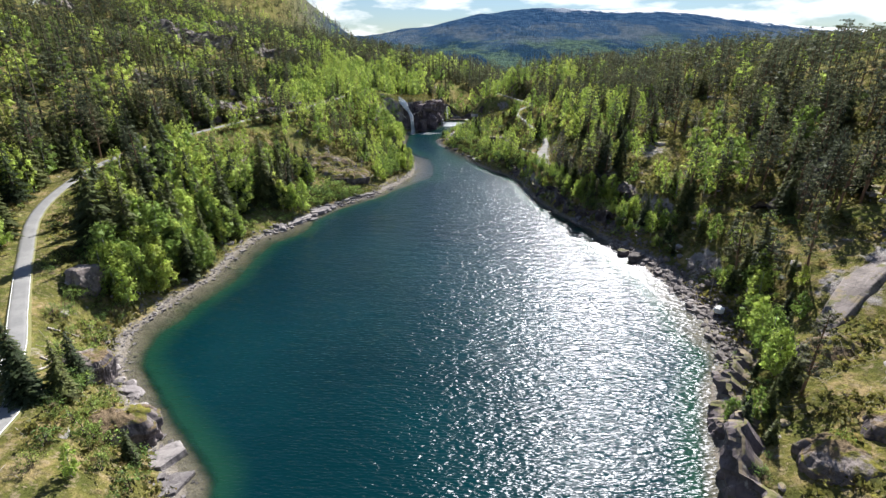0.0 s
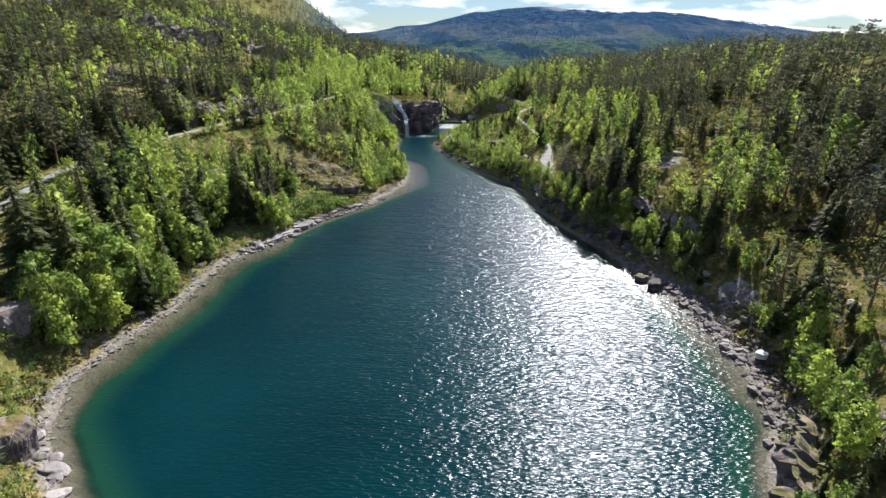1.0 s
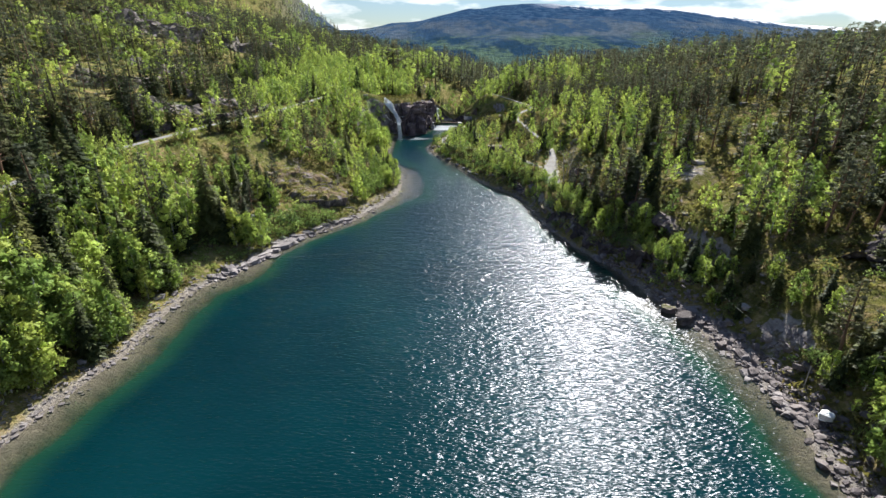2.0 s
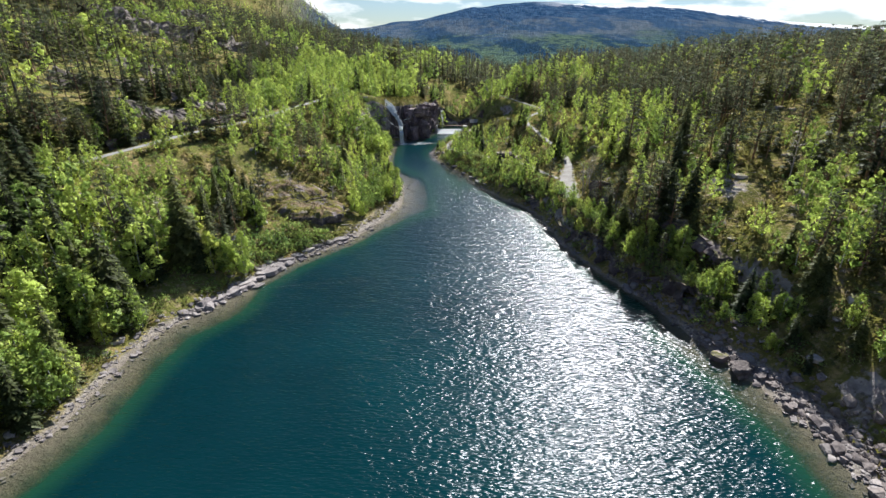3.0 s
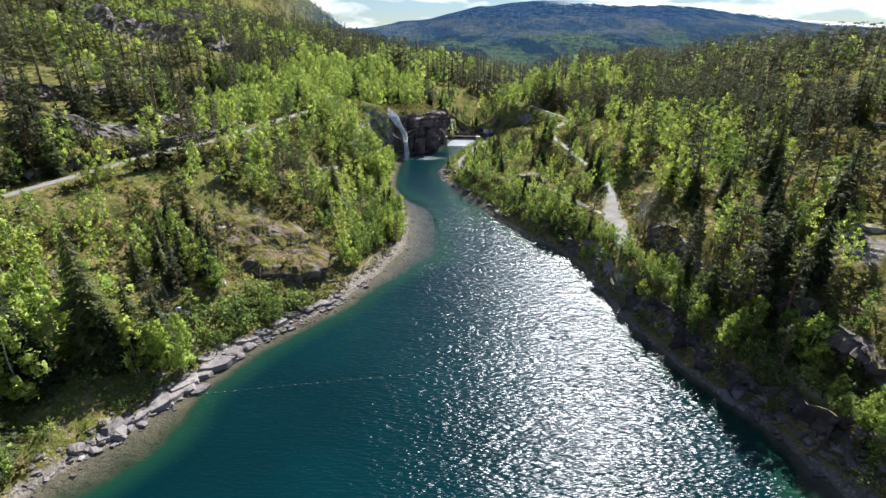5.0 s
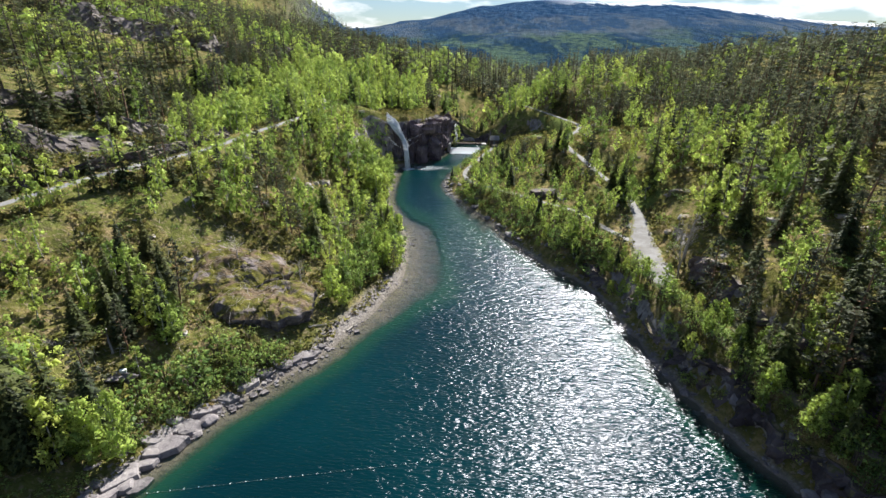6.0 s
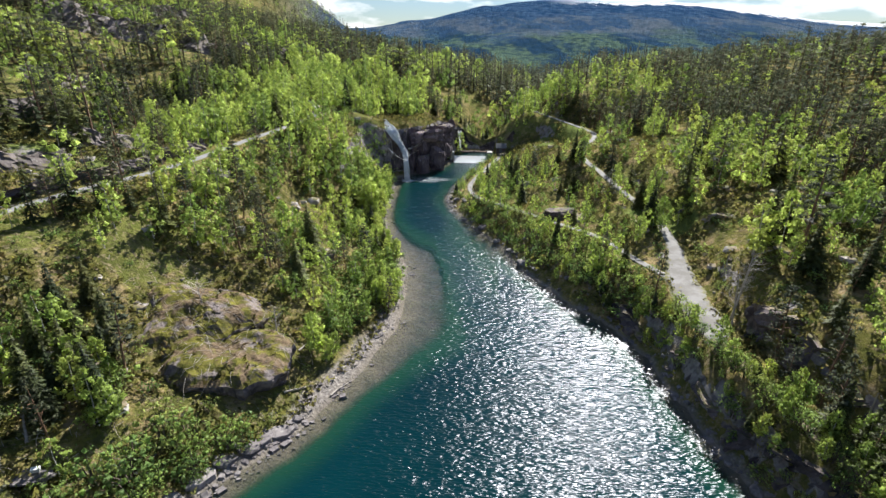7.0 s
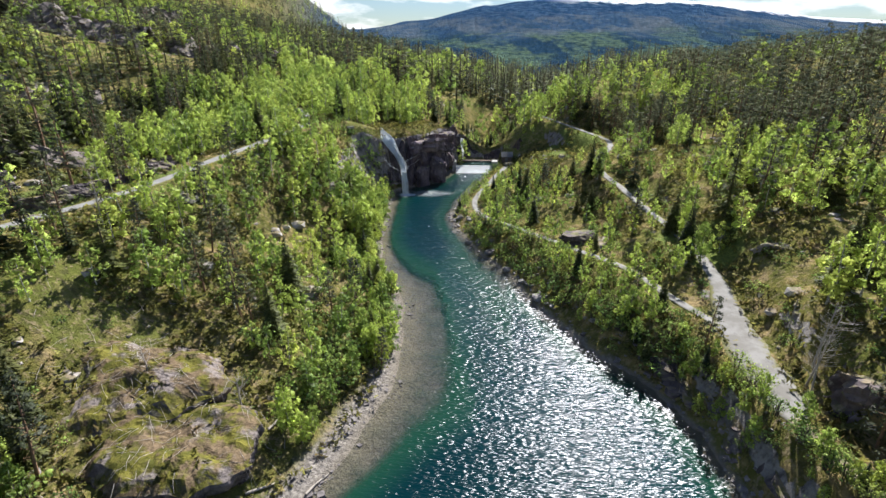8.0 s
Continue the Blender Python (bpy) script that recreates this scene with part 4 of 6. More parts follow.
    if left and (x < -74 and 110 < y < 240 or x < -95 and y < 340):
        w = [0.12 + 0.25 * a, 0.20, 0.66 - 0.25 * a, 0.05]
    if not left and y < 62:
        w, tall = [0.10, 0.26, 0.34, 0.30], 0.7
    if left and 140 < y < 205 and sd < 15:
        w, tall = [0.30, 0.03, 0.02, 0.65], 0.62
    if not left and 160 < y < 275 and x < float(np.interp(y, TRACK[:, 1], TRACK[:, 0])) + 4:
        w, tall = [0.46, 0.02, 0.10, 0.42], (0.55 if y < 232 else 0.42)
    if not left and sd > 22 and y < 400 and rng.random() < 0.3:
        return None
    if not left and 108 < y < 162 and sd < 40:
        w, tall = [0.42 + 0.2 * a, 0.14, 0.08, 0.36], 0.62
    if not left and 68 < y < 112 and sd < 10:
        w, tall = [0.36, 0.03, 0.12, 0.49], 0.5
    elif not left and 80 < y < 135 and sd < 45:
        w, tall = [0.34 + 0.2 * a, 0.14, 0.26, 0.26], 0.78
    above = not left and x > float(np.interp(y, TRACK[:, 1], TRACK[:, 0])) + 4
    if above and 26 < x < 56 and 158 < y < 232 and sd > 8:
        w, tall = [0.62, 0.06, 0.08, 0.24], 0.85
    elif above and x < 62 and 165 < y < 290 and sd > 8:
        w, tall = [0.46 + 0.3 * a, 0.28 - 0.15 * a, 0.10, 0.16], 0.85
    elif above and y < 420 and x > 60:
        w, tall = [0.12 + 0.12 * a, 0.56 - 0.1 * a, 0.25, 0.07], 0.85
    elif not left and x > 46 and y < 200:
        w, tall = [0.24 + 0.3 * a, 0.42 - 0.2 * a, 0.10, 0.24], 0.8
    if y > 318 and -45 < x - float(valley_x(y)) < 60:
        w, tall = [0.10, 0.12, 0.78, 0.0], 0.9
    if y > 430 and x > -0.22 * y:
        w, tall = [0.10, 0.25, 0.65, 0.0], 0.95
    if sd < 5:
        w, tall = ([0.6, 0.0, 0.05, 0.35], tall * 0.75) if left and 60 < y < 205 else ([0.25, 0.0, 0.08, 0.67], tall * 0.6)
    if not left and 126 < y < 200 and sd < 9:
        tall = tall * 0.7
    k = rng.choices(("birch_tree", "pine_tree", "spruce_tree", "shrub"), [max(v, 0.01) for v in w])[0]
    if k == "shrub":
        return k, rng.uniform(0.9, 2.6) * (1.25 if left and 120 < y < 205 and sd < 18 else 1)
    base = {"birch_tree": (5.5, 10.5), "pine_tree": (9, 15.5), "spruce_tree": (6.5, 15)}[k]
    return k, tall * rng.uniform(*base) * (1 + 0.2 * b)


def stands(x0, x1, y0, y1, step, rng, keep):
    """Jittered rows of trees over a stretch of the plan."""
    found = []
    for i in range(int((x1 - x0) / step)):
        for j in range(int((y1 - y0) / step)):
            x, y = x0 + (i + rng.uniform(0.05, 0.95)) * step, y0 + (j + rng.uniform(0.05, 0.95)) * step
            if keep(x, y):
                found.append((x, y))
    return found


def wedge(x, y):
    return abs(x + 0.05 * y) < 30 + 1.02 * max(y, 0)


rng = random.Random(4)
sites = []
near_box = lambda x, y: -100 < x < 105 and 28 < y < 300
zone_a = stands(-100, 105, 28, 300, 2.95, rng, wedge)
banks = np.array(stands(-60, 60, 34, 245, 1.9, rng, lambda x, y: True))
bank_d = inland(banks[:, 0], banks[:, 1])
zone_a += [tuple(p) for p, d in zip(banks.tolist(), bank_d) if 0.9 < d < 8]
zone_e = stands(-130, 130, -70, 28, 5.0, rng, lambda x, y: True)
zone_b = stands(-330, 330, 60, 520, 4.6, rng, lambda x, y: wedge(x, y) and not near_box(x, y))
zone_c = stands(-900, 900, 520, 1500, 15.0, rng, lambda x, y: wedge(x, y) and (abs(x) < 0.62 * y or (x < 0 and y < 1000)))
zone_c += stands(-760, -60, 520, 1150, 11.5, rng, lambda x, y: wedge(x, y) and x < -0.14 * y)
zone_c += stands(-640, 640, 300, 520, 7.5, rng, lambda x, y: wedge(x, y) and abs(x) > 330)
for level, zone in ((1, zone_a), (2, zone_b), (2, zone_e), (3, zone_c)):
    arr = np.array(zone)
    zz, dd = height(arr[:, 0], arr[:, 1])
    for (x, y), z, sd in zip(zone, zz, dd):
        got = choose(x, y, sd, rng)
        if got and not (level == 3 and got[0] == "shrub") and not (level == 2 and got[0] == "shrub" and rng.random() < 0.6):
            if level == 1:
                z = ground_z(x, y) + (1.3 * smooth(0.6, 1.4, sd) * (1 - smooth(3.2, 5, sd)) if x > 5 and 104 < y < 164 else 0)
            sites.append((got[0], got[1] * (1.25 if level == 3 else 1.12 if level == 2 else 1), x, y, z, sd, level))

# trees that stand along the top of the stony bank
for k in range(16):
    y = 61 + 2.6 * k
    x = float(np.interp(y, EDGE_Y, EDGE_R)) + 7.8 + rng.uniform(0, 3.4)
    sites.append((("birch_tree", "spruce_tree")[k % 2], rng.uniform(3.4, 5.6), x, y, ground_z(x, y), 1.0, 1))

# bushes and low birches on the brow of the rock face
for k in range(56):
    y = 106 + 1.22 * k + rng.uniform(-0.5, 0.5)
    off = rng.uniform(2.6, 5.2)
    x = float(np.interp(y, EDGE_Y, EDGE_R)) + off
    h = rng.uniform(1.6, 2.9)
    sites.append((("shrub", h) if k % 3 else ("birch_tree", h * 1.5)) + (x, y, ground_z(x, y) + 0.9 * (1 - smooth(3.0, 4.5, off)), 1.0, 1))

# slender trees on the bank below the slab
for x, y, h in ((37.6, 50, 6.5), (38.8, 53.5, 7.4), (40, 57, 6.2), (41.4, 60.5, 7), (42.6, 64, 6.4), (36.4, 46.6, 5.2), (34.2, 44.4, 4.6), (41.8, 56, 5.2), (40.4, 52.6, 5.4), (44.4, 67, 7.2), (38.2, 47.4, 4.8), (43.6, 61.4, 5), (46, 70, 7.6), (32.2, 40.2, 3.6)):
    sites.append(("birch_tree" if h > 5.5 else "spruce_tree", h, x, y, ground_z(x, y), 1.0, 1))

# young spruces and birches in front of the knoll
for x, y, h in ((-49.5, 133, 7.5), (-46, 130.6, 7), (-51.5, 137.5, 7.8), (-53, 142.5, 7.4), (-45.4, 136, 6.8), (-48, 143, 6.2), (-50, 129, 7), (-46.5, 140, 5.5), (-45, 137.4, 5), (-43.2, 136.2, 4), (-48.5, 137, 6.5), (-43, 133.6, 5.5), (-47, 133.5, 6), (-50.5, 141.5, 6.5), (-51.5, 146, 6), (-40.5, 131.5, 5)):
    sites.append(("birch_tree" if h < 5.2 else "spruce_tree", h, x, y, ground_z(x, y), 1.0, 1))

# trees that lean over the gravel track
for x, y, h in ((27.6, 189.5, 8), (28.4, 186, 7), (27.6, 182.5, 8.5), (28.8, 180, 6.5), (21.2, 216, 7), (22.0, 219.5, 6), (20.8, 221.5, 7.5), (25.6, 200.5, 5.5), (19.6, 157.5, 3.4), (20.0, 152, 3.2), (20.8, 147, 3.6)):
    sites.append(("birch_tree" if h < 7.2 else "spruce_tree", h, x, y, ground_z(x, y), 1.0, 1))

# a few spruces beside the lower road
for x, y, h in ((-41, 38.6, 8.5), (-39.2, 40.6, 7), (-43.6, 41, 9), (-41.6, 45.5, 7.5)):
    sites.append(("spruce_tree", h, x, y, ground_z(x, y), 2.0, 1))

# the ones nearest the water along the lake stand as things of their own
things, rest = {k: [] for k in KINDS}, {k: {1: [], 2: [], 3: []} for k in KINDS}
for s in sorted(sites, key=lambda s: s[5] * (0.35 if s[3] < 85 else 1) + 0.07 * abs(s[3] - 60)):
    if s[6] == 1 and len(things[s[0]]) < 245:
        things[s[0]].append(s)
    else:
        rest[s[0]][s[6]].append(s)


def standing(kind_name, spec, proto_list):
    """Each tree an empty at its foot with a trunk and a crown."""
    label, category, group = LABELS[kind_name]
    protos = []
    for wood, crown in proto_list:
        protos.append((quads_mesh("trunk", wood[0], wood[1], [spec[1]]), quads_mesh("crown", crown[0], np.zeros((0, 4), int), [spec[2]], smooth_faces=False, tris=crown[1], soft=crown[2])))
    for n, (k, h, x, y, z, sd, level) in enumerate(things[kind_name]):
        trunk_mesh, crown_mesh = protos[n % len(protos)]
        root = tagged(new(kind_name), label, category, group)
        girth = h * rng.uniform(*((0.82, 1.2) if kind_name == "birch_tree" else (1.1, 1.55) if kind_name == "spruce_tree" else (0.8, 1.15)))
        root.matrix_world = pose(x, y, z - 0.1, rng.uniform(-3, 3), rng.uniform(-3, 3), rng.uniform(0, 360)) @ Matrix.Diagonal((girth, girth, h, 1))
        for part_name, me in (("stem" if kind_name == "shrub" else "trunk", trunk_mesh), ("crown", crown_mesh)):
            new(part_name, me).parent = root


def massed(name, kind_name, spec, spots, protos, label, category):
    """Trees past counting, joined into one mesh."""
    if not spots:
        return
    verts, quads, blades, tints, swell, base = [], [], [], [], [], 0
    for n, (k, h, x, y, z, sd, level) in enumerate(spots):
        (wv, wq), (cv, cq, cn) = protos[n % len(protos)]
        a, g = rng.uniform(0, 6.283), h * rng.uniform(*((0.82, 1.2) if kind_name == "birch_tree" else (1.1, 1.55) if kind_name == "spruce_tree" else (0.8, 1.15)))
        g *= 1.0 if level == 1 else 1.3
        turn = np.array([[math.cos(a) * g, -math.sin(a) * g, 0], [math.sin(a) * g, math.cos(a) * g, 0], [0, 0, h]])
        both = np.concatenate([wv, cv]) @ turn.T + (x, y, z - 0.1)
        verts.append(both)
        quads.append(wq + base)
        blades.append(cq + base + len(wv))
        tints.append(np.full(len(both), rng.random()))
        swell.append(np.zeros((len(wv), 3)))
        swell.append(cn @ (turn / (g, g, h)).T)
        base += len(both)
    quads, blades = np.concatenate(quads), np.concatenate(blades)
    mats = np.concatenate([np.zeros(len(quads), int), np.ones(len(blades), int)])
    me = quads_mesh(name, np.concatenate(verts), quads, [spec[1], spec[2]], mats, False, {"tint": np.concatenate(tints)}, blades, np.concatenate(swell))
    tagged(new(name, me), label, category, kind="stuff")


for kind_name, spec in KINDS.items():
    standing(kind_name, spec, spec[3][0])
    for level, where in ((1, "hillside"), (2, "upper"), (3, "distant")):
        massed(f"{where}_{spec[0]}_{'bushes' if spec[0] == 'shrub' else 'forest'}", kind_name, spec, rest[kind_name][level], spec[3][level],
               {1: f"mixed {spec[0]} growth covering the hillside above the lake", 2: f"{spec[0]} growth on the upper slopes", 3: f"far {spec[0]} woods on the valley sides"}[level],
               "bushes" if spec[0] == "shrub" else "forest")


# ---- rocks ----
def part(name, me, parent, label=""):
    ob = new(name, me)
    ob.parent = parent
    return tagged(ob, label)


def rock_shape(seed, level=2, planes=11, tilt=0.0):
    """A boulder of unit radius, split along flat faces."""
    r = np.random.default_rng(seed)
    bm = bmesh.new()
    bmesh.ops.create_icosphere(bm, subdivisions=level, radius=1.0)
    cuts = [(Vector(r.normal(size=3)).normalized(), r.uniform(0.5, 0.85)) for _ in range(planes)]
    cuts.append((Vector((r.normal(0, 0.12 + tilt), r.normal(0, 0.12 + tilt), 1)).normalized(), r.uniform(0.4, 0.65)))
    for v in bm.verts:
        p = v.co * (1 + 0.12 * noise.noise(v.co * 1.7 + Vector((seed, 0, 0))))
        for n, d in cuts:
            over = p.dot(n) - d
            if over > 0:
                p -= n * over * 0.93
        v.co = p * (1 + 0.05 * noise.noise(p * 6 + Vector((0, seed, 0))))
    me = bpy.data.meshes.new("rock")
    bm.to_mesh(me)
    bm.free()
    return me


def shaped(me, material, smooth_faces=False):
    me.materials.append(material)
    me.polygons.foreach_set("use_smooth", np.full(len(me.polygons), smooth_faces))
    return me


def outcrop(x, y, z, sx, sy, sz, turn, seed, material, label, name="rock_outcrop", dip=0, worn=0.0):
    """A broad worn ledge: flat top, steep broken front."""
    r = np.random.default_rng(seed)
    me = rock_shape(seed, 5 if name == "rock_outcrop" and seed < 215 else 4, 9, 0.02)
    co = np.empty(len(me.vertices) * 3)
    me.vertices.foreach_get("co", co)
    co = co.reshape(-1, 3)
    reach = 1 + 0.22 * fbm(co[:, 0] * 9 + seed, co[:, 1] * 9, 6.0, seed, 4)
    co = co * reach[:, None]
    co[:, 2] += 0.10 * fbm(co[:, 0] * 10, co[:, 1] * 10 + co[:, 2] * 8, 3.0, seed + 7, 4) + 0.05 * fbm(co[:, 0] * 40, co[:, 1] * 40, 4.0, seed + 9, 2)
    # steep sides, undercut at the front
    drum = np.clip(1 / np.sqrt(np.maximum(1 - 0.85 * np.clip(co[:, 2], -1, 0.5) ** 2, 0.2)), 1, 1.7)
    co[:, :2] *= drum[:, None]
    co[:, 1] *= np.where((co[:, 1] < 0) & (co[:, 2] < 0.25), 0.86 + 0.14 * worn, 1.0)
    co[:, 2] += worn * 0.4 * (1 - (co[:, 0] ** 2 + co[:, 1] ** 2) / 1.3) * (co[:, 2] > 0)
    # ledges along the front
    co[:, :2] *= (1 + 0.05 * (1 - worn) * np.sign(np.sin(co[:, 2] * 15 + seed)))[:, None]
    me.vertices.foreach_set("co", (co * (sx, sy, sz)).ravel())
    me.update()
    ob = new(name, shaped(me, material, worn > 0.5))
    ob.matrix_world = pose(x, y, z, 0, 0, turn) @ pose(0, 0, 0, 0, dip, 0)
    return tagged(ob, label, "rock")


def cliff_wall(line, top, base, material, label, seed, rough=1.0, cap=4.0, step=0.42, name="cliff", flip=1, lean=0.0):
    """A jointed rock face along a plan line (the face is on its right hand), with a ragged brow that runs back into the slope."""
    line = spline([(a, b, 0) for a, b in line], step)[:, :2]
    n = len(line)
    t = np.gradient(line, axis=0)
    t /= np.linalg.norm(t, axis=1, keepdims=True) + 1e-9
    out = np.stack([t[:, 1], -t[:, 0]], 1) * flip
    s = np.arange(n) * step
    rise = np.array([0, 0.08, 0.18, 0.28, 0.38, 0.48, 0.58, 0.68, 0.78, 0.88, 0.96, 1.0])
    back = np.array([0.3, 0.7, 1.3, 2.2, 3.2, cap, cap + 1.2])
    lows = np.array([base(a, b) if callable(base) else base for a, b in line])
    tops = np.array([top(a, b) if callable(top) else top for a, b in line]) + 3.0 * rough * fbm(s, s * 0 + seed, 6.0, seed, 4)
    rows = []
    for v in rise:
        block = np.floor(value_noise(s / 2.1, s * 0 + v * 2.6, seed + 3) * 4) / 4
        joint = np.floor(value_noise(s / 0.9, s * 0 + v * 5.0, seed + 5) * 3) / 3
        d = rough * (2.3 * (block - 0.5) + 1.0 * (joint - 0.5) + 0.6 * fbm(s, s * 0 + v * 9, 1.3, seed + 8, 3)) - 0.5 * v - lean * v * (tops - lows)
        z = lows + (tops - lows) * v
        rows.append(np.concatenate([line + out * d[:, None], z[:, None]], 1))
    brow = rows[-1]
    for k, b in enumerate(back):
        xy = brow[:, :2] - out * b
        gz = np.array([ground_z(*p) for p in xy])
        w = smooth(0.0, cap, b)
        z = brow[:, 2] * (1 - w) + (gz - 0.4) * w + 0.5 * rough * fbm(s, s * 0 + b * 3, 2.2, seed + 12, 3) * (1 - w)
        if k == len(back) - 1:
            z = gz - 1.5
        rows.append(np.concatenate([xy, z[:, None]], 1))
    verts = np.concatenate(rows)
    ob = new(name, quads_mesh(name, verts, grid_quads(n, len(rows)), [material], smooth_faces=False))
    return tagged(ob, label, "cliff")


def along_right(y0, y1, off):
    ys = np.arange(y0, y1 + 0.1, 3.0)
    return [(float(np.interp(y, EDGE_Y, EDGE_R)) + off, float(y)) for y in ys]


def flat_slab(x, y, z, sx, sy, thick, turn, seed, label):
    """A broken flat slab: an uneven many-sided plate with sharp, slightly worn edges."""
    r = np.random.default_rng(seed)
    n = int(r.integers(5, 8))
    ang = (np.arange(n) + r.uniform(-0.28, 0.28, n)) * 2 * math.pi / n
    bm = bmesh.new()
    tip = r.normal(0, 0.07, 2)
    ring = [(math.cos(a) * sx * k, math.sin(a) * sy * k) for a, k in zip(ang, r.uniform(0.8, 1.12, n))]
    low = [bm.verts.new((px * 1.06, py * 1.06, -thick)) for px, py in ring]
    high = [bm.verts.new((px, py, thick * 0.4 + px * tip[0] + py * tip[1])) for px, py in ring]
    bm.faces.new(high)
    bm.faces.new(low[::-1])
    for i in range(n):
        bm.faces.new((low[i], low[(i + 1) % n], high[(i + 1) % n], high[i]))
    bmesh.ops.bevel(bm, geom=bm.edges[:], offset=0.05, segments=1, affect="EDGES")
    bmesh.ops.triangulate(bm, faces=bm.faces[:])
    bmesh.ops.subdivide_edges(bm, edges=bm.edges[:], cuts=2, use_grid_fill=True)
    for v in bm.verts:
        v.co += Vector(v.normal) * 0.09 * noise.noise(v.co * 1.4 + Vector((seed, 0, 0)))
    me = bpy.data.meshes.new("boulder")
    bm.to_mesh(me)
    bm.free()
    ob = new("boulder", shaped(me, ROCK))
    ob.matrix_world = pose(x, y, z, r.uniform(-7, 7), r.uniform(-7, 7), turn)
    return tagged(ob, label, "boulder")


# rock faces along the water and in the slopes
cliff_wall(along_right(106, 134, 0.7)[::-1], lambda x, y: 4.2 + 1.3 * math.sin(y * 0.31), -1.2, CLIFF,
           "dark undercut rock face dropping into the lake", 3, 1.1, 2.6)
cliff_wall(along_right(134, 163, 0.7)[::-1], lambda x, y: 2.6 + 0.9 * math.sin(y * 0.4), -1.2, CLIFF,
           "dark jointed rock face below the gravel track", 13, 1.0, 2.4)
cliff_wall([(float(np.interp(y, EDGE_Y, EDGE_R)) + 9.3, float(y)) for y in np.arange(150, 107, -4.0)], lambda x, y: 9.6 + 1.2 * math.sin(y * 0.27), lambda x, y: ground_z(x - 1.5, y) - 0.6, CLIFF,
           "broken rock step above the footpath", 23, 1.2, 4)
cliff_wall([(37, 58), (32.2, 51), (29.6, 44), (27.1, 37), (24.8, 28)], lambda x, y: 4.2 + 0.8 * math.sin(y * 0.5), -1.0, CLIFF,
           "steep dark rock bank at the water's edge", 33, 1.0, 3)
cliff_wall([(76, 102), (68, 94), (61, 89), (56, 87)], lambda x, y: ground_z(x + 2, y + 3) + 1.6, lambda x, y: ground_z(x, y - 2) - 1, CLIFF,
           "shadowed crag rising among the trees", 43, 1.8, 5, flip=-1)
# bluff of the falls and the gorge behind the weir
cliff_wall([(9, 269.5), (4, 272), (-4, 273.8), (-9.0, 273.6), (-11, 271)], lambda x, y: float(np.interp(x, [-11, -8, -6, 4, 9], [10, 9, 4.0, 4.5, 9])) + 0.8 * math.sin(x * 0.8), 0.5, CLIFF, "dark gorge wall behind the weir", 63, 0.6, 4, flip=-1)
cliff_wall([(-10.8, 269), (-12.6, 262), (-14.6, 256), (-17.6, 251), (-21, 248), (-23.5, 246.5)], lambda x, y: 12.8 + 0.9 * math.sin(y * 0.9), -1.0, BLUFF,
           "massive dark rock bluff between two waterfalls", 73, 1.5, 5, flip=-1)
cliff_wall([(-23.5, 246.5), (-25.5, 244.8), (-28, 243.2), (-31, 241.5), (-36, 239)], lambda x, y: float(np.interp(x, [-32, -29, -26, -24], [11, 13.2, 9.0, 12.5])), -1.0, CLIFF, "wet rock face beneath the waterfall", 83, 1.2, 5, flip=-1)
# ledges high on the wooded hillside
for k, (pts, up) in enumerate((([(-246, 350), (-258, 340), (-274, 337), (-290, 332), (-308, 330)], 7), ([(-182, 478), (-188, 440), (-195, 405), (-199, 375), (-208, 345)], 9), ([(-112, 330), (-124, 334), (-138, 336), (-146, 342)], 6), ([(-150, 331), (-166, 332), (-178, 334), (-190, 331), (-206, 336)], 8),
                               ([(-92, 372), (-104, 356), (-120, 350)], 5), ([(-100, 204), (-108, 196), (-116, 192), (-126, 192)], 4), ([(-74, 178), (-78, 172), (-84, 168), (-92, 167)], 3.2),
                               ([(-70, 192), (-76, 186), (-84, 183)], 2.4), ([(-104, 240), (-116, 232), (-130, 230)], 3.5))):
    cliff_wall(pts, lambda x, y: ground_z(x, y + 4) + up, lambda x, y: ground_z(x, y - 3) - 1, SLAB, "grey rock ledge across the wooded hillside", 100 + 10 * k, 2.0 if up > 5 else 0.9, 6, 0.9, "rock_ledge", flip=-1, lean=1.1)
# rock cutting on the uphill side of the road
road_line = spline(ROAD, 2.0)
cut = [(float(a) - 3.6, float(b)) for a, b, c in road_line if 146 < b < 196]
cliff_wall(cut[::-1][::3], lambda x, y: ground_z(x + 3, y) + 1.9, lambda x, y: ground_z(x + 2, y) - 0.5, CLIFF, "low rock cutting beside the road", 161, 0.8, 3, flip=-1)

MOUND_TOPS = []


def surface_z(x, y):
    """Height of the ground or of the knoll that covers it."""
    z = ground_z(x, y)
    for top in MOUND_TOPS:
        d = np.hypot(top[:, 0] - x, top[:, 1] - y)
        k = int(np.argmin(d))
        if d[k] < 0.6:
            z = max(z, float(top[k, 2]))
    return z


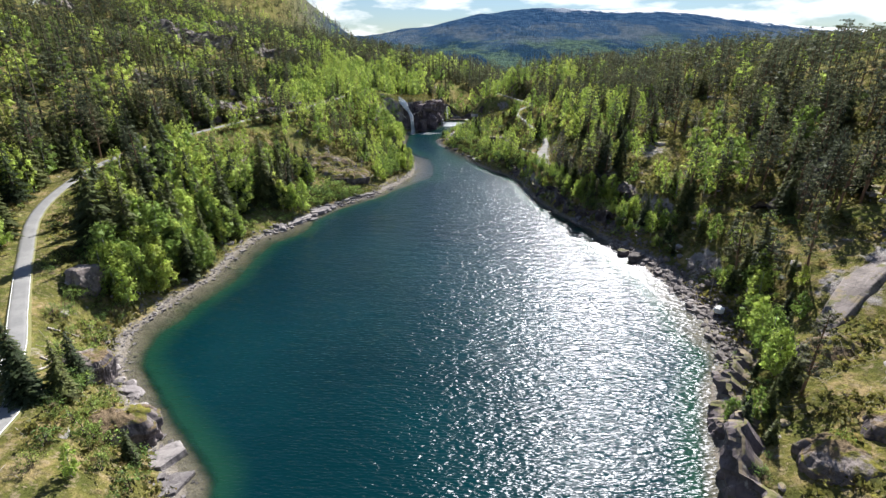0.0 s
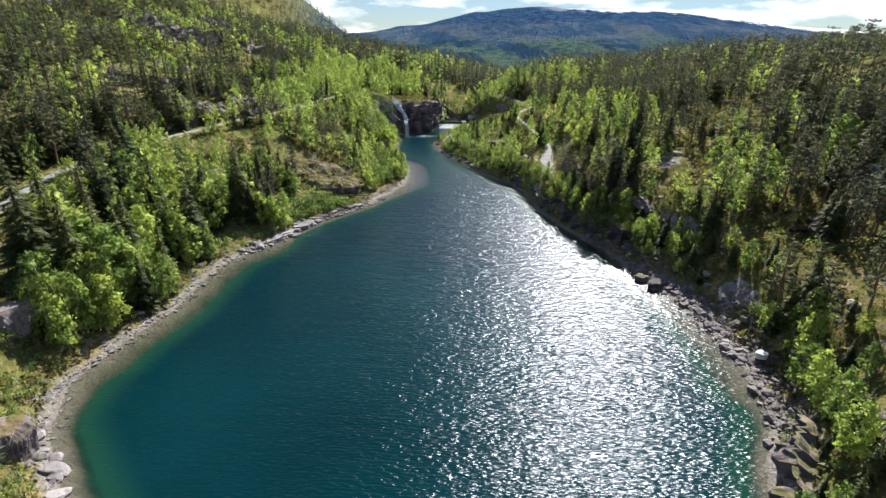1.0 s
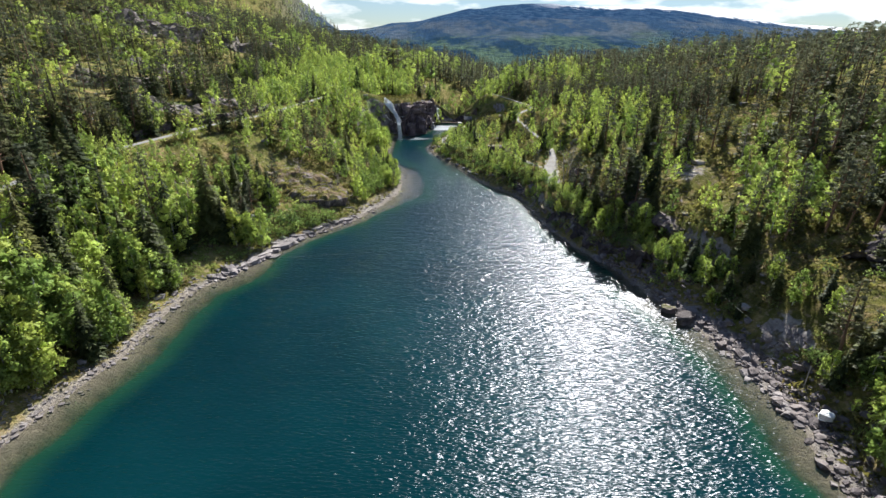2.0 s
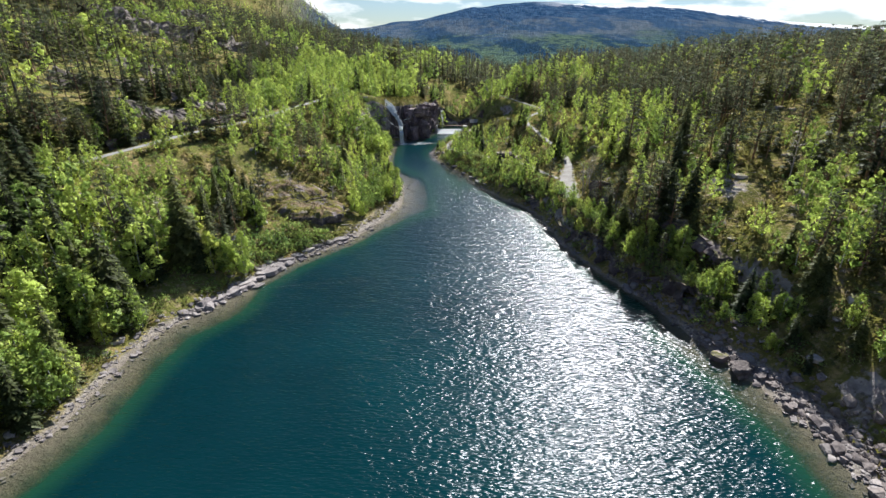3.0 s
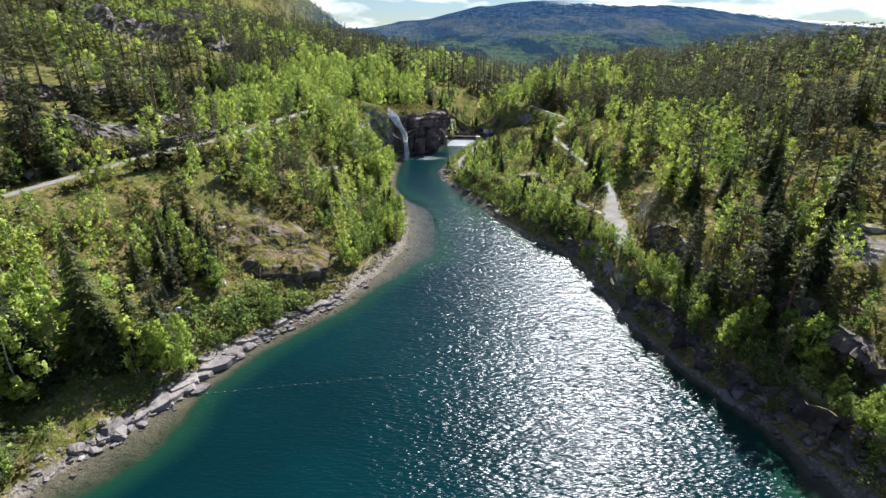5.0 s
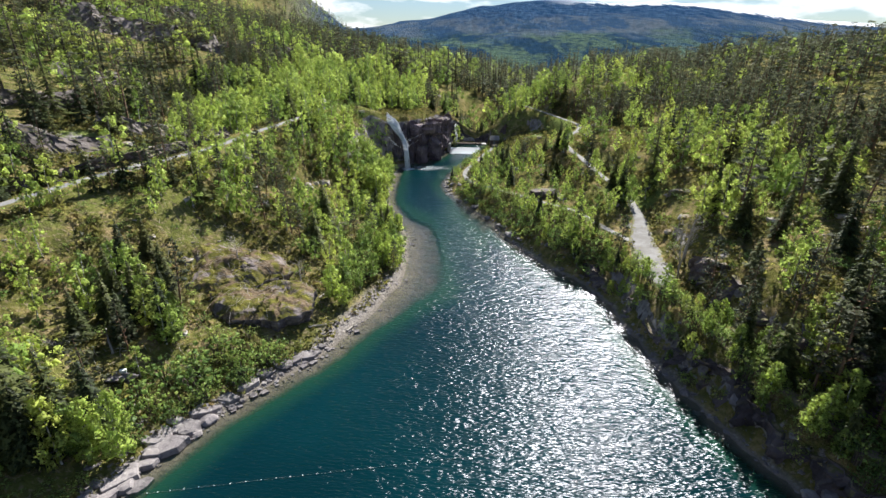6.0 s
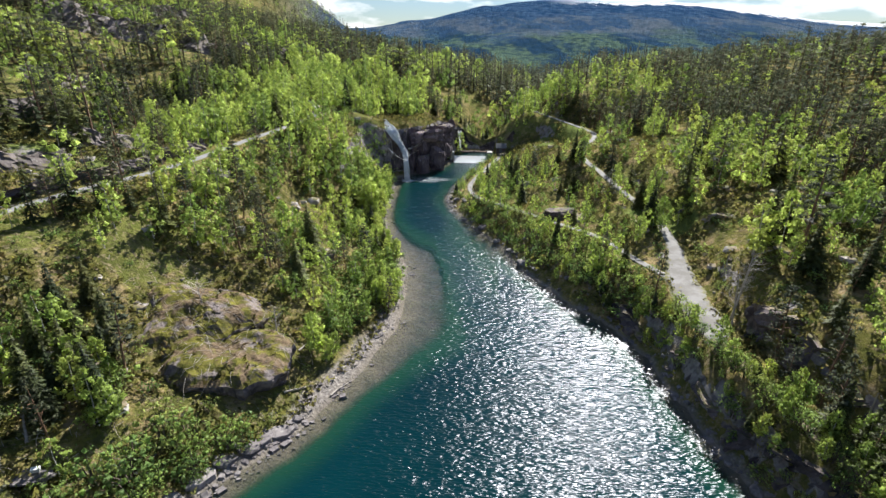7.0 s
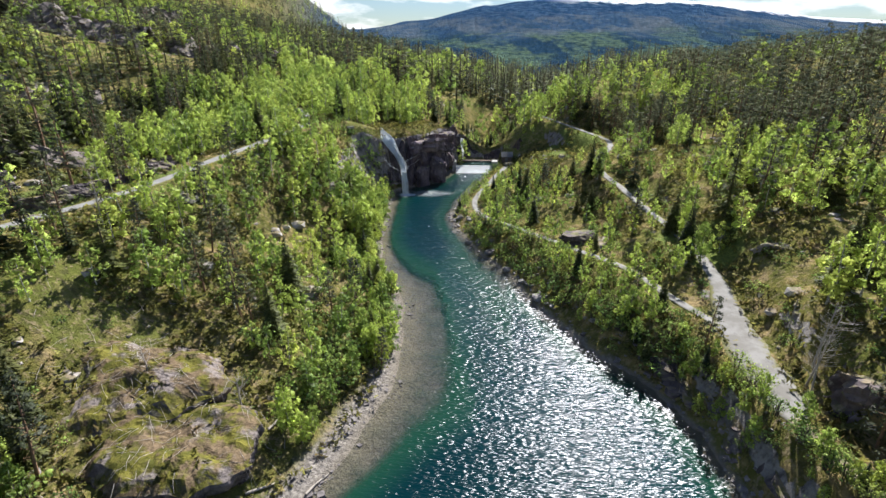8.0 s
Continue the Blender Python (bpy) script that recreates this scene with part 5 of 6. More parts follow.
def mound(cx, cy, a, b, turn, rim, crown, foot, tilt, seed, label):
    """A rounded rock hump: domed mossy top, ragged rim and a steep jointed face that is undercut at its foot."""
    n = 150
    ang = np.arange(n) / n * 2 * math.pi
    ragged = 1 + 0.5 * fbm(np.cos(ang) * 4 + seed, np.sin(ang) * 4, 2.0, seed, 4) + 0.05 * fbm(np.cos(ang) * 30, np.sin(ang) * 30 + seed, 3.0, seed + 2, 2)
    rings = []
    for k in np.linspace(0.0, 1.0, 19):
        r = max(k, 0.004)
        x, y = np.cos(ang) * a * r * ragged, np.sin(ang) * b * r * ragged
        lump = 2.6 * fbm(x, y, 5.0, seed + 5, 5) + 0.8 * fbm(x, y, 1.3, seed + 6, 3)
        z = rim + (crown - rim) * (1 - k * k) + lump * (1 - 0.55 * k ** 4) - 0.7 * smooth(0.8, 1.0, k) + tilt * y - 0.35 * np.maximum(y - 0.35 * b, 0)
        rings.append(np.stack([x, y, z + 0 * x], 1))
    edge = rings[-1]
    for k in np.linspace(0.07, 1.0, 12):
        joint = np.floor(value_noise(ang * a / 1.1, ang * 0 + k * 3.0, seed + 9) * 4) / 4 - 0.5
        inset = 1 + 0.012 - 0.10 * smooth(0.1, 0.75, k) + 0.09 * joint * smooth(0, 0.2, k) + 0.05 * fbm(ang * a, ang * 0 + k * 6, 1.2, seed + 11, 3)
        z = edge[:, 2] * (1 - k) + foot * k
        rings.append(np.stack([edge[:, 0] * inset, edge[:, 1] * inset, z], 1))
    verts = np.concatenate(rings)
    ob = new("rock_knoll")
    for name, r0, r1 in (("mossy_top", 0, 19), ("rock_face", 18, len(rings))):
        i = np.arange((r1 - r0) * n).reshape(r1 - r0, n)
        j = np.roll(i, -1, 1)
        quads = np.stack([i[:-1], i[1:], j[1:], j[:-1]], -1).reshape(-1, 4)
        part(name, quads_mesh(name, verts[r0 * n:r1 * n], quads, [KNOLL], smooth_faces=False), ob)
    ob.matrix_world = pose(cx, cy, 0, 0, 0, turn)
    a = radians(turn)
    top = verts[:19 * n]
    MOUND_TOPS.append(np.stack([cx + top[:, 0] * math.cos(a) - top[:, 1] * math.sin(a), cy + top[:, 0] * math.sin(a) + top[:, 1] * math.cos(a), top[:, 2]], 1))
    return tagged(ob, label, "rock")


mound(44.5, 51.5, 5.2, 3.0, 30, 7.2, 8.2, 2.0, 0.05, 191, "broken mossy rock shoulder below the slab")
mound(36.5, 36.5, 4.2, 3.6, 12, 6.2, 7.2, 0.5, 0.05, 195, "rounded mossy crag near the water")
mound(42.5, 38.5, 4.0, 3.2, 40, 7.6, 8.8, 3.0, 0.05, 199, "rounded mossy crag near the water")
mound(-34.2, 39.6, 4.4, 3.0, 35, 3.4, 4.3, 0.2, 0.05, 207, "broken heath-covered rock hump above the shore")
mound(-43.6, 48.6, 3.4, 2.4, 50, 4.6, 5.4, 0.8, 0.05, 211, "broken heath-covered rock hump above the shore")
mound(-34.0, 143.8, 8.0, 6.4, 6, 4.9, 5.6, 0.6, 0.04, 171, "domed mossy rock knoll with a dark undercut front")
mound(-43.6, 150.6, 10.5, 9.0, -6, 6.2, 7.4, 2.0, 0.08, 181, "broad mossy rock hump with bare pale patches")
outcrop(53.5, 61.2, 8.2, 10.5, 2.8, 2.2, 35, 213, SLAB, "bare streaked sloping slab of grey rock", dip=-16, worn=1.0)
outcrop(13.5, 194, ground_z(13.5, 194) + 0.2, 4.0, 2.6, 2.6, 20, 217, CLIFF, "grey crag between the tracks")
outcrop(48, 131, 11.2, 4.5, 3.0, 2.4, 30, 219, MOSSY, "worn rock hump on the pine slope")
outcrop(60, 150, 16.5, 5, 3, 2.6, 10, 221, MOSSY, "worn rock hump on the pine slope")
outcrop(38, 176, 11.5, 4, 3, 2.4, -20, 223, MOSSY, "worn rock hump on the pine slope")
outcrop(-53.6, 64.0, 6.6, 3.4, 2.2, 4.4, 75, 225, SLAB, "pale bare rock face below the road")
outcrop(-64, 84, 10.0, 4.0, 3.0, 3.6, 60, 227, ROCK, "pale bare rock face below the road")
flat_slab(-28.6, 38.5, 0.3, 2.4, 1.7, 1.3 * 0.5, 70, 229, "large pale flat slab on the shore")
flat_slab(-26.2, 34.8, 0.3, 2.6, 1.8, 1.3 * 0.5, 40, 231, "large pale flat slab on the shore")
flat_slab(-37.2, 114.6, 0.4, 2.0, 1.4, 1.0 * 0.5, 60, 233, "flat grey slab on the shore")
flat_slab(-38.6, 110.8, 0.4, 1.8, 1.5, 1.2 * 0.5, 20, 235, "flat grey slab on the shore")
flat_slab(-35.2, 118.4, 0.5, 2.2, 1.5, 1.1 * 0.5, 40, 237, "flat grey slab on the shore")
flat_slab(-25.5, 135.2, 0.4, 1.7, 1.1, 0.7 * 0.5, 30, 239, "flat grey slab on the shore")
flat_slab(-27.6, 133.0, 0.5, 1.8, 1.0, 0.7 * 0.5, 10, 241, "flat grey slab on the shore")
for k, (x, y, sx, sy, turn) in enumerate(((-39.6, 108.4, 1.9, 1.3, 30), (-37.4, 112.4, 2.2, 1.2, 70), (-36.0, 116.4, 1.7, 1.2, 15), (-36.4, 119.6, 2.0, 1.4, 55), (-34.4, 121.4, 1.6, 1.1, 25), (-33.6, 124.0, 2.1, 1.3, 40),
                                          (-31.8, 126.2, 1.6, 1.0, 10), (-30.6, 128.6, 1.9, 1.1, 60), (-29.2, 130.8, 1.5, 0.9, 35), (-40.8, 105.6, 1.5, 1.0, 80), (-26.4, 134.0, 1.4, 0.9, 50), (-35.2, 113.9, 1.6, 1.0, 45))):
    flat_slab(x, y, ground_z(x, y) + 0.16, sx * 0.85, sy * 0.85, 0.42, turn, 401 + k, "broken flat slab of grey rock on the shore")
outcrop(35.5, 92.6, 0.5, 1.8, 1.5, 1.8, 30, 243, SCREE, "great angular boulder at the water's edge", "boulder")
outcrop(34.2, 95.6, 0.3, 1.4, 1.1, 1.3, 0, 245, CLIFF, "angular boulder at the water's edge", "boulder")
outcrop(41.4, 70.5, 1.6, 0.8, 0.6, 0.65, 0, 247, PAINT, "pale white boulder on the stony bank", "boulder")

outcrop(-17.5, 252.5, 11.0, 4.2, 3.0, 3.6, 30, 261, BLUFF, "blocky rock shoulder on top of the bluff")
outcrop(-14.2, 260, 10.6, 3.0, 4.0, 3.8, 10, 263, BLUFF, "blocky rock shoulder on top of the bluff")
outcrop(-21.5, 249, 10.6, 2.6, 2.4, 3.2, 60, 265, BLUFF, "blocky rock shoulder beside the waterfall")
outcrop(-15.6, 251.6, 3.0, 2.4, 2.0, 7.4, 15, 267, BLUFF, "tall rock buttress at the foot of the bluff")
outcrop(-19.6, 247.4, 2.2, 2.4, 1.9, 7.0, 40, 269, BLUFF, "tall rock buttress at the foot of the bluff")

# boulders along the shore
BOULDERS = [shaped(rock_shape(300 + k, 2, 10), ROCK) for k in range(8)]
rock_rng = random.Random(8)
count = 0
while count < 270:
    side = rock_rng.random()
    y = rock_rng.uniform(34, 192) if side < 0.55 else rock_rng.uniform(58, 108) if side < 0.84 else rock_rng.uniform(60, 232)
    xl, xr = float(np.interp(y, EDGE_Y, EDGE_L)), float(np.interp(y, EDGE_Y, EDGE_R))
    dense = 0.5 + noise.noise((y * 0.11, side > 0.55, 0.5)) * 1.4 - (1.2 if side < 0.55 and y > 138 else 0.55 if side < 0.55 and 64 < y < 100 else 0.25 if side < 0.55 and y < 64 else 0)
    if rock_rng.random() > dense + (0.5 if 104 < y < 126 and side < 0.55 else 0):
        continue
    d = rock_rng.triangular(-1.4, 4.6, 0.4)
    x = xl - d if side < 0.55 else xr + d
    if side > 0.55 and 104 < y < 164 and rock_rng.random() < 0.6:
        x = xr - rock_rng.uniform(0, 0.8)
    r = min(0.22 + rock_rng.expovariate(1 / 0.28), 1.25)
    ob = tagged(new("boulder", BOULDERS[count % 8]), "angular grey boulder on the lake shore", "boulder", "boulders along the shore")
    ob.matrix_world = pose(x, y, ground_z(x, y) + 0.1 * r, rock_rng.uniform(-12, 12), rock_rng.uniform(-12, 12), rock_rng.uniform(0, 360)) @ Matrix.Diagonal(
        (r * rock_rng.uniform(0.9, 1.5), r * rock_rng.uniform(0.8, 1.1), r * rock_rng.uniform(0.5, 0.85), 1))
    count += 1


def scatter_stones(n, seed):
    """Loose cobbles of the beach and the slope foot."""
    r = random.Random(seed)
    protos = []
    for k in range(6):
        a = np.random.default_rng(seed + k)
        v = np.array([(x, y, z) for z in (-0.5, 0.5) for y in (-1, 1) for x in (-1, 1)], float) * a.uniform(0.55, 1.0, (8, 1)) * (1, 0.8, 0.9)
        protos.append((v, np.array([(0, 2, 3, 1), (4, 5, 7, 6), (0, 1, 5, 4), (2, 6, 7, 3), (0, 4, 6, 2), (1, 3, 7, 5)])))
    verts, quads = [], []
    base = 0
    while base < n * 8:
        left = r.random() < 0.65
        y = r.uniform(30, 232)
        edge = float(np.interp(y, EDGE_Y, EDGE_L if left else EDGE_R))
        d = r.triangular(-2.0, 4.2, 0.4)
        if r.random() > 0.5 + noise.noise((y * 0.15, d, 3.0 + left)) - (0.42 if left and y > 138 else 0):
            continue
        if not left and y < 57:
            continue
        x = edge - d if left else edge + d
        v, q = protos[r.randrange(6)]
        a, size = r.uniform(0, 6.28), min(0.07 + r.expovariate(1 / 0.11), 0.55)
        m = np.array([[math.cos(a), -math.sin(a), 0], [math.sin(a), math.cos(a), 0], [r.uniform(-0.25, 0.25), r.uniform(-0.25, 0.25), 0.8]]) * size
        verts.append(v @ m.T + (x, y, ground_z(x, y) + 0.12 * size))
        quads.append(q + base)
        base += 8
    me = quads_mesh("cobbles", np.concatenate(verts), np.concatenate(quads), [ROCK], smooth_faces=False)
    tagged(new("shore_cobbles", me), "loose grey cobbles and stones along the shore", "stones", kind="stuff")


scatter_stones(3000, 77)


def scree(n, seed):
    """Angular blocks tumbled along the stony right-hand bank."""
    r = random.Random(seed)
    protos = []
    for k in range(6):
        me = rock_shape(seed + k, 1, 9)
        co = np.empty(len(me.vertices) * 3)
        me.vertices.foreach_get("co", co)
        ix = np.empty(len(me.polygons) * 3, np.int32)
        me.loops.foreach_get("vertex_index", ix)
        protos.append((co.reshape(-1, 3), ix.reshape(-1, 3)))
    verts, tris, base = [], [], 0
    for _ in range(n):
        y = r.uniform(56, 114)
        x = float(np.interp(y, EDGE_Y, EDGE_R)) + r.triangular(-0.9, 6.0, 1.2)
        size = min(0.14 + r.expovariate(1 / 0.2), 1.0)
        v, q = protos[r.randrange(6)]
        turn = np.array(pose(0, 0, 0, r.uniform(-30, 30), r.uniform(-30, 30), r.uniform(0, 360)).to_3x3())
        verts.append((v * (size * r.uniform(0.9, 1.5), size, size * 0.75)) @ turn.T + (x, y, ground_z(x, y) + 0.2 * size))
        tris.append(q + base)
        base += len(v)
    me = quads_mesh("shore_scree", np.concatenate(verts), np.zeros((0, 4), int), [SCREE], smooth_faces=False, tris=np.concatenate(tris))
    tagged(new("shore_scree", me), "tumbled dark angular blocks along the stony bank", "stones", kind="stuff")


scree(1100, 520)


def slope_stones(n, seed):
    """Half-buried stones and small crags on the open slopes."""
    r = random.Random(seed)
    protos = []
    for k in range(5):
        me = rock_shape(seed + k, 1, 8)
        co = np.empty(len(me.vertices) * 3)
        me.vertices.foreach_get("co", co)
        ix = np.empty(len(me.polygons) * 3, np.int32)
        me.loops.foreach_get("vertex_index", ix)
        protos.append((co.reshape(-1, 3), ix.reshape(-1, 3)))
    xs = np.array([(r.uniform(-95, 95), r.uniform(32, 270)) for _ in range(n * 4)])
    _, dd = height(xs[:, 0], xs[:, 1])
    verts, tris, base, made = [], [], 0, 0
    for (x, y), d in zip(xs, dd):
        if d < 3 or made >= n or noise.noise((x * 0.09, y * 0.09, 14.0)) < 0.08:
            continue
        if any(np.hypot(line[:, 0] - x, line[:, 1] - y).min() < half + 0.8 for line, half in LINES if abs(line[:, 0] - x).min() < 5):
            continue
        v, q = protos[r.randrange(5)]
        a, size = r.uniform(0, 6.28), min(0.25 + r.expovariate(1 / 0.4), 1.8)
        m = np.array([[math.cos(a) * 1.3, -math.sin(a), 0], [math.sin(a) * 1.3, math.cos(a), 0], [0, 0, 0.7]]) * size
        verts.append(v @ m.T + (x, y, ground_z(x, y) + 0.05 * size))
        tris.append(q + base)
        base += len(v)
        made += 1
    me = quads_mesh("slope_stones", np.concatenate(verts), np.zeros((0, 4), int), [MOSSY], smooth_faces=False, tris=np.concatenate(tris))
    tagged(new("slope_stones", me), "half-buried mossy stones on the open slope", "stones", kind="stuff")


slope_stones(700, 900)


# ---- falls, weir and hut ----
def falling(name, path, widths, strands, seed, label):
    """White water as many narrow sheets that follow one course."""
    r = np.random.default_rng(seed)
    course = spline(path, 0.5)
    u = np.linspace(0, 1, len(course))
    half = np.interp(u, np.linspace(0, 1, len(widths)), widths) / 2
    root = tagged(new(name), label, "waterfall")
    root.location = path[-1]
    foot = np.array(path[-1])
    for k in range(strands):
        c = r.uniform(-1, 1)
        wob = 0.55 * np.cumsum(r.normal(0, 0.2, len(u)))
        a = r.uniform(-0.15, 0.8)
        b = a + r.uniform(0.15, 0.5)
        keep = (u >= a) & (u <= b)
        width = half * r.uniform(0.04, 0.14) * (0.4 + 0.6 * np.sin(np.clip((u - a) / (b - a), 0, 1) * math.pi))
        tangent = np.gradient(course, axis=0)
        side = np.stack([np.full(len(u), 0.94), np.full(len(u), 0.30), np.zeros(len(u))], 1)
        mid = course + side * (c * half + wob * 0.5)[:, None] + np.array([0.05, -0.28, 0.05]) * (r.uniform(0, 1) + 0.2)
        rows = np.stack([mid - side * width[:, None], mid + np.array([0, -0.12, 0.02]), mid + side * width[:, None]], 1)[keep] - foot
        if len(rows) > 2:
            part("water_sheet", quads_mesh("water_sheet", rows.reshape(-1, 3), grid_quads(3, len(rows)), [FALLS]), root)
    return root


falling("waterfall", [(-31.8, 248.5, ground_z(-31.8, 248.5) + 0.3), (-30.4, 246.2, ground_z(-30.4, 246.2) + 0.4), (-28.8, 244.0, 13.4), (-27.2, 242.6, 11.0), (-25.2, 240.8, 8.6), (-24.4, 239.6, 6.6), (-24.1, 239.0, 3.4), (-23.8, 238.4, -0.1)],
        [0.8, 1.3, 2.4, 2.9, 1.9, 1.2, 1.2, 1.6], 165, 5, "white waterfall plunging over dark rock into the lake")
falling("side_cascade", [(-19.5, 247.5, 10.0), (-21.0, 245.2, 9.3), (-23.4, 242.8, 8.6), (-25.0, 241.0, 7.8)], [0.5, 0.7, 0.7], 12, 6, "thin side cascade joining the waterfall")
falling("side_cascade", [(-20.6, 245.6, 8.0), (-22.0, 243.4, 7.4), (-23.6, 241.2, 6.9), (-24.4, 239.6, 6.0)], [0.4, 0.6, 0.6], 9, 26, "thin side cascade joining the waterfall")
falling("side_cascade", [(-30.6, 242.0, 9.4), (-29.0, 240.8, 8.4), (-27.2, 239.8, 7.0), (-25.2, 239.2, 6.2)], [0.4, 0.8, 0.6], 14, 36, "thin broken cascade spreading over the wet rock")
falling("waterfall", [(-9.4, 273.4, 8.8), (-9.1, 271.4, 8.0), (-8.8, 270.4, 5.0), (-8.6, 269.8, 1.4)], [0.8, 1.4, 2.2], 60, 9, "narrow white cascade in the gorge above the weir")
falling("waterfall", [(x, y, ground_z(x, y + 4) + up) for x, y, up in ((-272, 341, 7), (-269.5, 337, 5), (-267, 333, 3), (-264, 327, 2.5), (-261, 321, 2))], [2, 3.5, 5], 30, 12, "distant white waterfall high on the hillside")


def disc(name, x, y, z, rx, ry, material, label, category):
    a = np.linspace(0, 2 * math.pi, 41)[:-1]
    rings = [np.stack([x + np.cos(a) * rx * k * (1 + 0.25 * np.sin(3 * a + 1)), y + np.sin(a) * ry * k, np.full(40, z)], 1) for k in (0.02, 0.35, 0.7, 1.0)]
    verts = np.concatenate(rings)
    quads = [(i * 40 + j, i * 40 + (j + 1) % 40, (i + 1) * 40 + (j + 1) % 40, (i + 1) * 40 + j) for i in range(3) for j in range(40)]
    return tagged(new(name, quads_mesh(name, verts, quads, [material], floats={"edge": np.repeat([0, 0.1, 0.55, 1.0], 40)})), label, category)


disc("foam_patch", -23.6, 237.6, 0.02, 3.6, 2.8, FALLS, "white churned foam below the waterfall", "foam")
disc("foam_patch", -17.5, 239.5, 0.016, 8.5, 4.6, FOAM, "thin drifting foam on the lake", "foam")


disc("foam_patch", -5.2, 262.6, 0.025, 5.4, 1.5, SPILL, "white foam at the foot of the weir", "foam")


def box(name, x0, x1, y0, y1, z0, z1, material, parent=None, bevel=0.03, label=""):
    bm = bmesh.new()
    bmesh.ops.create_cube(bm, size=1, matrix=Matrix.Translation(((x0 + x1) / 2, (y0 + y1) / 2, (z0 + z1) / 2)) @ Matrix.Diagonal((x1 - x0, y1 - y0, z1 - z0, 1)))
    bmesh.ops.bevel(bm, geom=bm.edges[:], offset=bevel, segments=1, affect="EDGES")
    me = bpy.data.meshes.new(name)
    bm.to_mesh(me)
    bm.free()
    me.materials.append(material)
    ob = new(name, me)
    if parent:
        ob.parent = parent
        ob.matrix_parent_inverse = parent.matrix_world.inverted()
    return tagged(ob, label)


weir = tagged(new("weir"), "low concrete weir with white water spilling over", "weir")
weir.location = (-5, 266, 0)
bpy.context.view_layer.update()
box("crest", -11.4, 1.2, 265.9, 267.0, -1.5, 1.3, CONCRETE, weir, 0.1)
box("abutment", -12.2, -10.9, 264.6, 267.6, -1.5, 3.0, CONCRETE, weir, 0.1)
box("abutment", 0.4, 2.2, 264.6, 267.6, -1.5, 3.0, CONCRETE, weir, 0.1)
span = np.linspace(-10.9, 0.4, 40)
fall_rows = []
for yy, zz in ((266.9, 1.36), (265.95, 1.4), (265.3, 1.3), (264.3, 0.95), (263.0, 0.5), (261.4, 0.06)):
    fall_rows.append(np.stack([span, yy + 0.12 * fbm(span, span * 0 + zz, 1.2, 41, 3), np.full(40, zz)], 1))
sheet = part("water_sheet", quads_mesh("water_sheet", np.concatenate(fall_rows) - (-5, 266, 0), grid_quads(40, len(fall_rows)), [SPILL]), weir, "white sheet of spilling water")
bridge = tagged(new("footbridge"), "slim dark timber footbridge over the weir", "footbridge")
bridge.location = (-5, 268, 2.5)
bpy.context.view_layer.update()
box("deck", -12.4, 2.6, 267.6, 268.7, 2.5, 2.7, TIMBER, bridge)
box("rail", -12.4, 2.6, 267.6, 267.68, 3.45, 3.55, TIMBER, bridge, 0.01)
for px in np.linspace(-12.2, 2.4, 8):
    box("post", px - 0.05, px + 0.05, 267.6, 267.7, 2.65, 3.5, TIMBER, bridge, 0.01)
pool = new("upper_pool", quads_mesh("upper_pool", np.array([(-12, 266.5, 1.35), (2.5, 266.5, 1.35), (2.5, 274, 1.35), (-12, 274, 1.35)]), [(0, 1, 2, 3)], [WATER],
                                    floats={"depth": [3, 3, 3, 3]}))
tagged(pool, "dark pool above the weir", "water", kind="structure")

hut = tagged(new("hut"), "small dark timber hut with grey gable roof", "hut")
hz = ground_z(5.2, 267.5) - 0.2
hut.location = (5.2, 267.5, hz)
bpy.context.view_layer.update()
box("wall", 3.7, 6.7, 266.2, 268.8, hz, hz + 2.2, TIMBER, hut)
bm = bmesh.new()
for s in (-1, 1):
    ridge, eave = Vector((0, 0, 1.25)), Vector((0, s * 1.7, -0.1))
    vs = [bm.verts.new(Vector((x, 0, 0)) + p + Vector((0, 0, o))) for o in (0, 0.12) for x, p in ((-1.8, ridge), (1.8, ridge), (1.8, eave), (-1.8, eave))]
    for f in ((0, 1, 2, 3), (4, 7, 6, 5), (0, 4, 5, 1), (1, 5, 6, 2), (2, 6, 7, 3), (3, 7, 4, 0)):
        bm.faces.new([vs[i] for i in f])
bmesh.ops.recalc_face_normals(bm, faces=bm.faces[:])
roof_mesh = bpy.data.meshes.new("roof")
bm.to_mesh(roof_mesh)
bm.free()
roof_mesh.materials.append(SLATE)
part("roof", roof_mesh, hut, "grey gable roof").location = (0, 0, 2.2)
box("door", 4.6, 5.5, 266.14, 266.22, hz + 0.1, hz + 1.95, SLATE, hut, 0.01)

# ---- line of floats across the lake ----
boom = tagged(new("float_line"), "rope of small white floats strung across the lake", "float line")
rope_line = spline([(-34.5, 113, 0.05), (-20, 116, 0.04), (-8, 118.4, 0.04), (1, 120.5, 0.04), (4, 124, 0.04), (10, 136, 0.04), (16, 149, 0.05)], 0.6)
v, q = tube(rope_line, np.full(len(rope_line), 0.008), 4)
part("rope", quads_mesh("rope", v, q, [ROPE]), boom)
bm = bmesh.new()
bmesh.ops.create_icosphere(bm, subdivisions=1, radius=0.055)
float_mesh = bpy.data.meshes.new("float")
bm.to_mesh(float_mesh)
bm.free()
shaped(float_mesh, PAINT, True)
for k in range(2, len(rope_line), 2):
    if rope_line[k][0] > 2 and k % 14:
        continue
    ob = part("float", float_mesh, boom)
    ob.location = tuple(rope_line[k] + (0, 0, 0.03))
    ob.scale = (1.4, 1, 0.9)

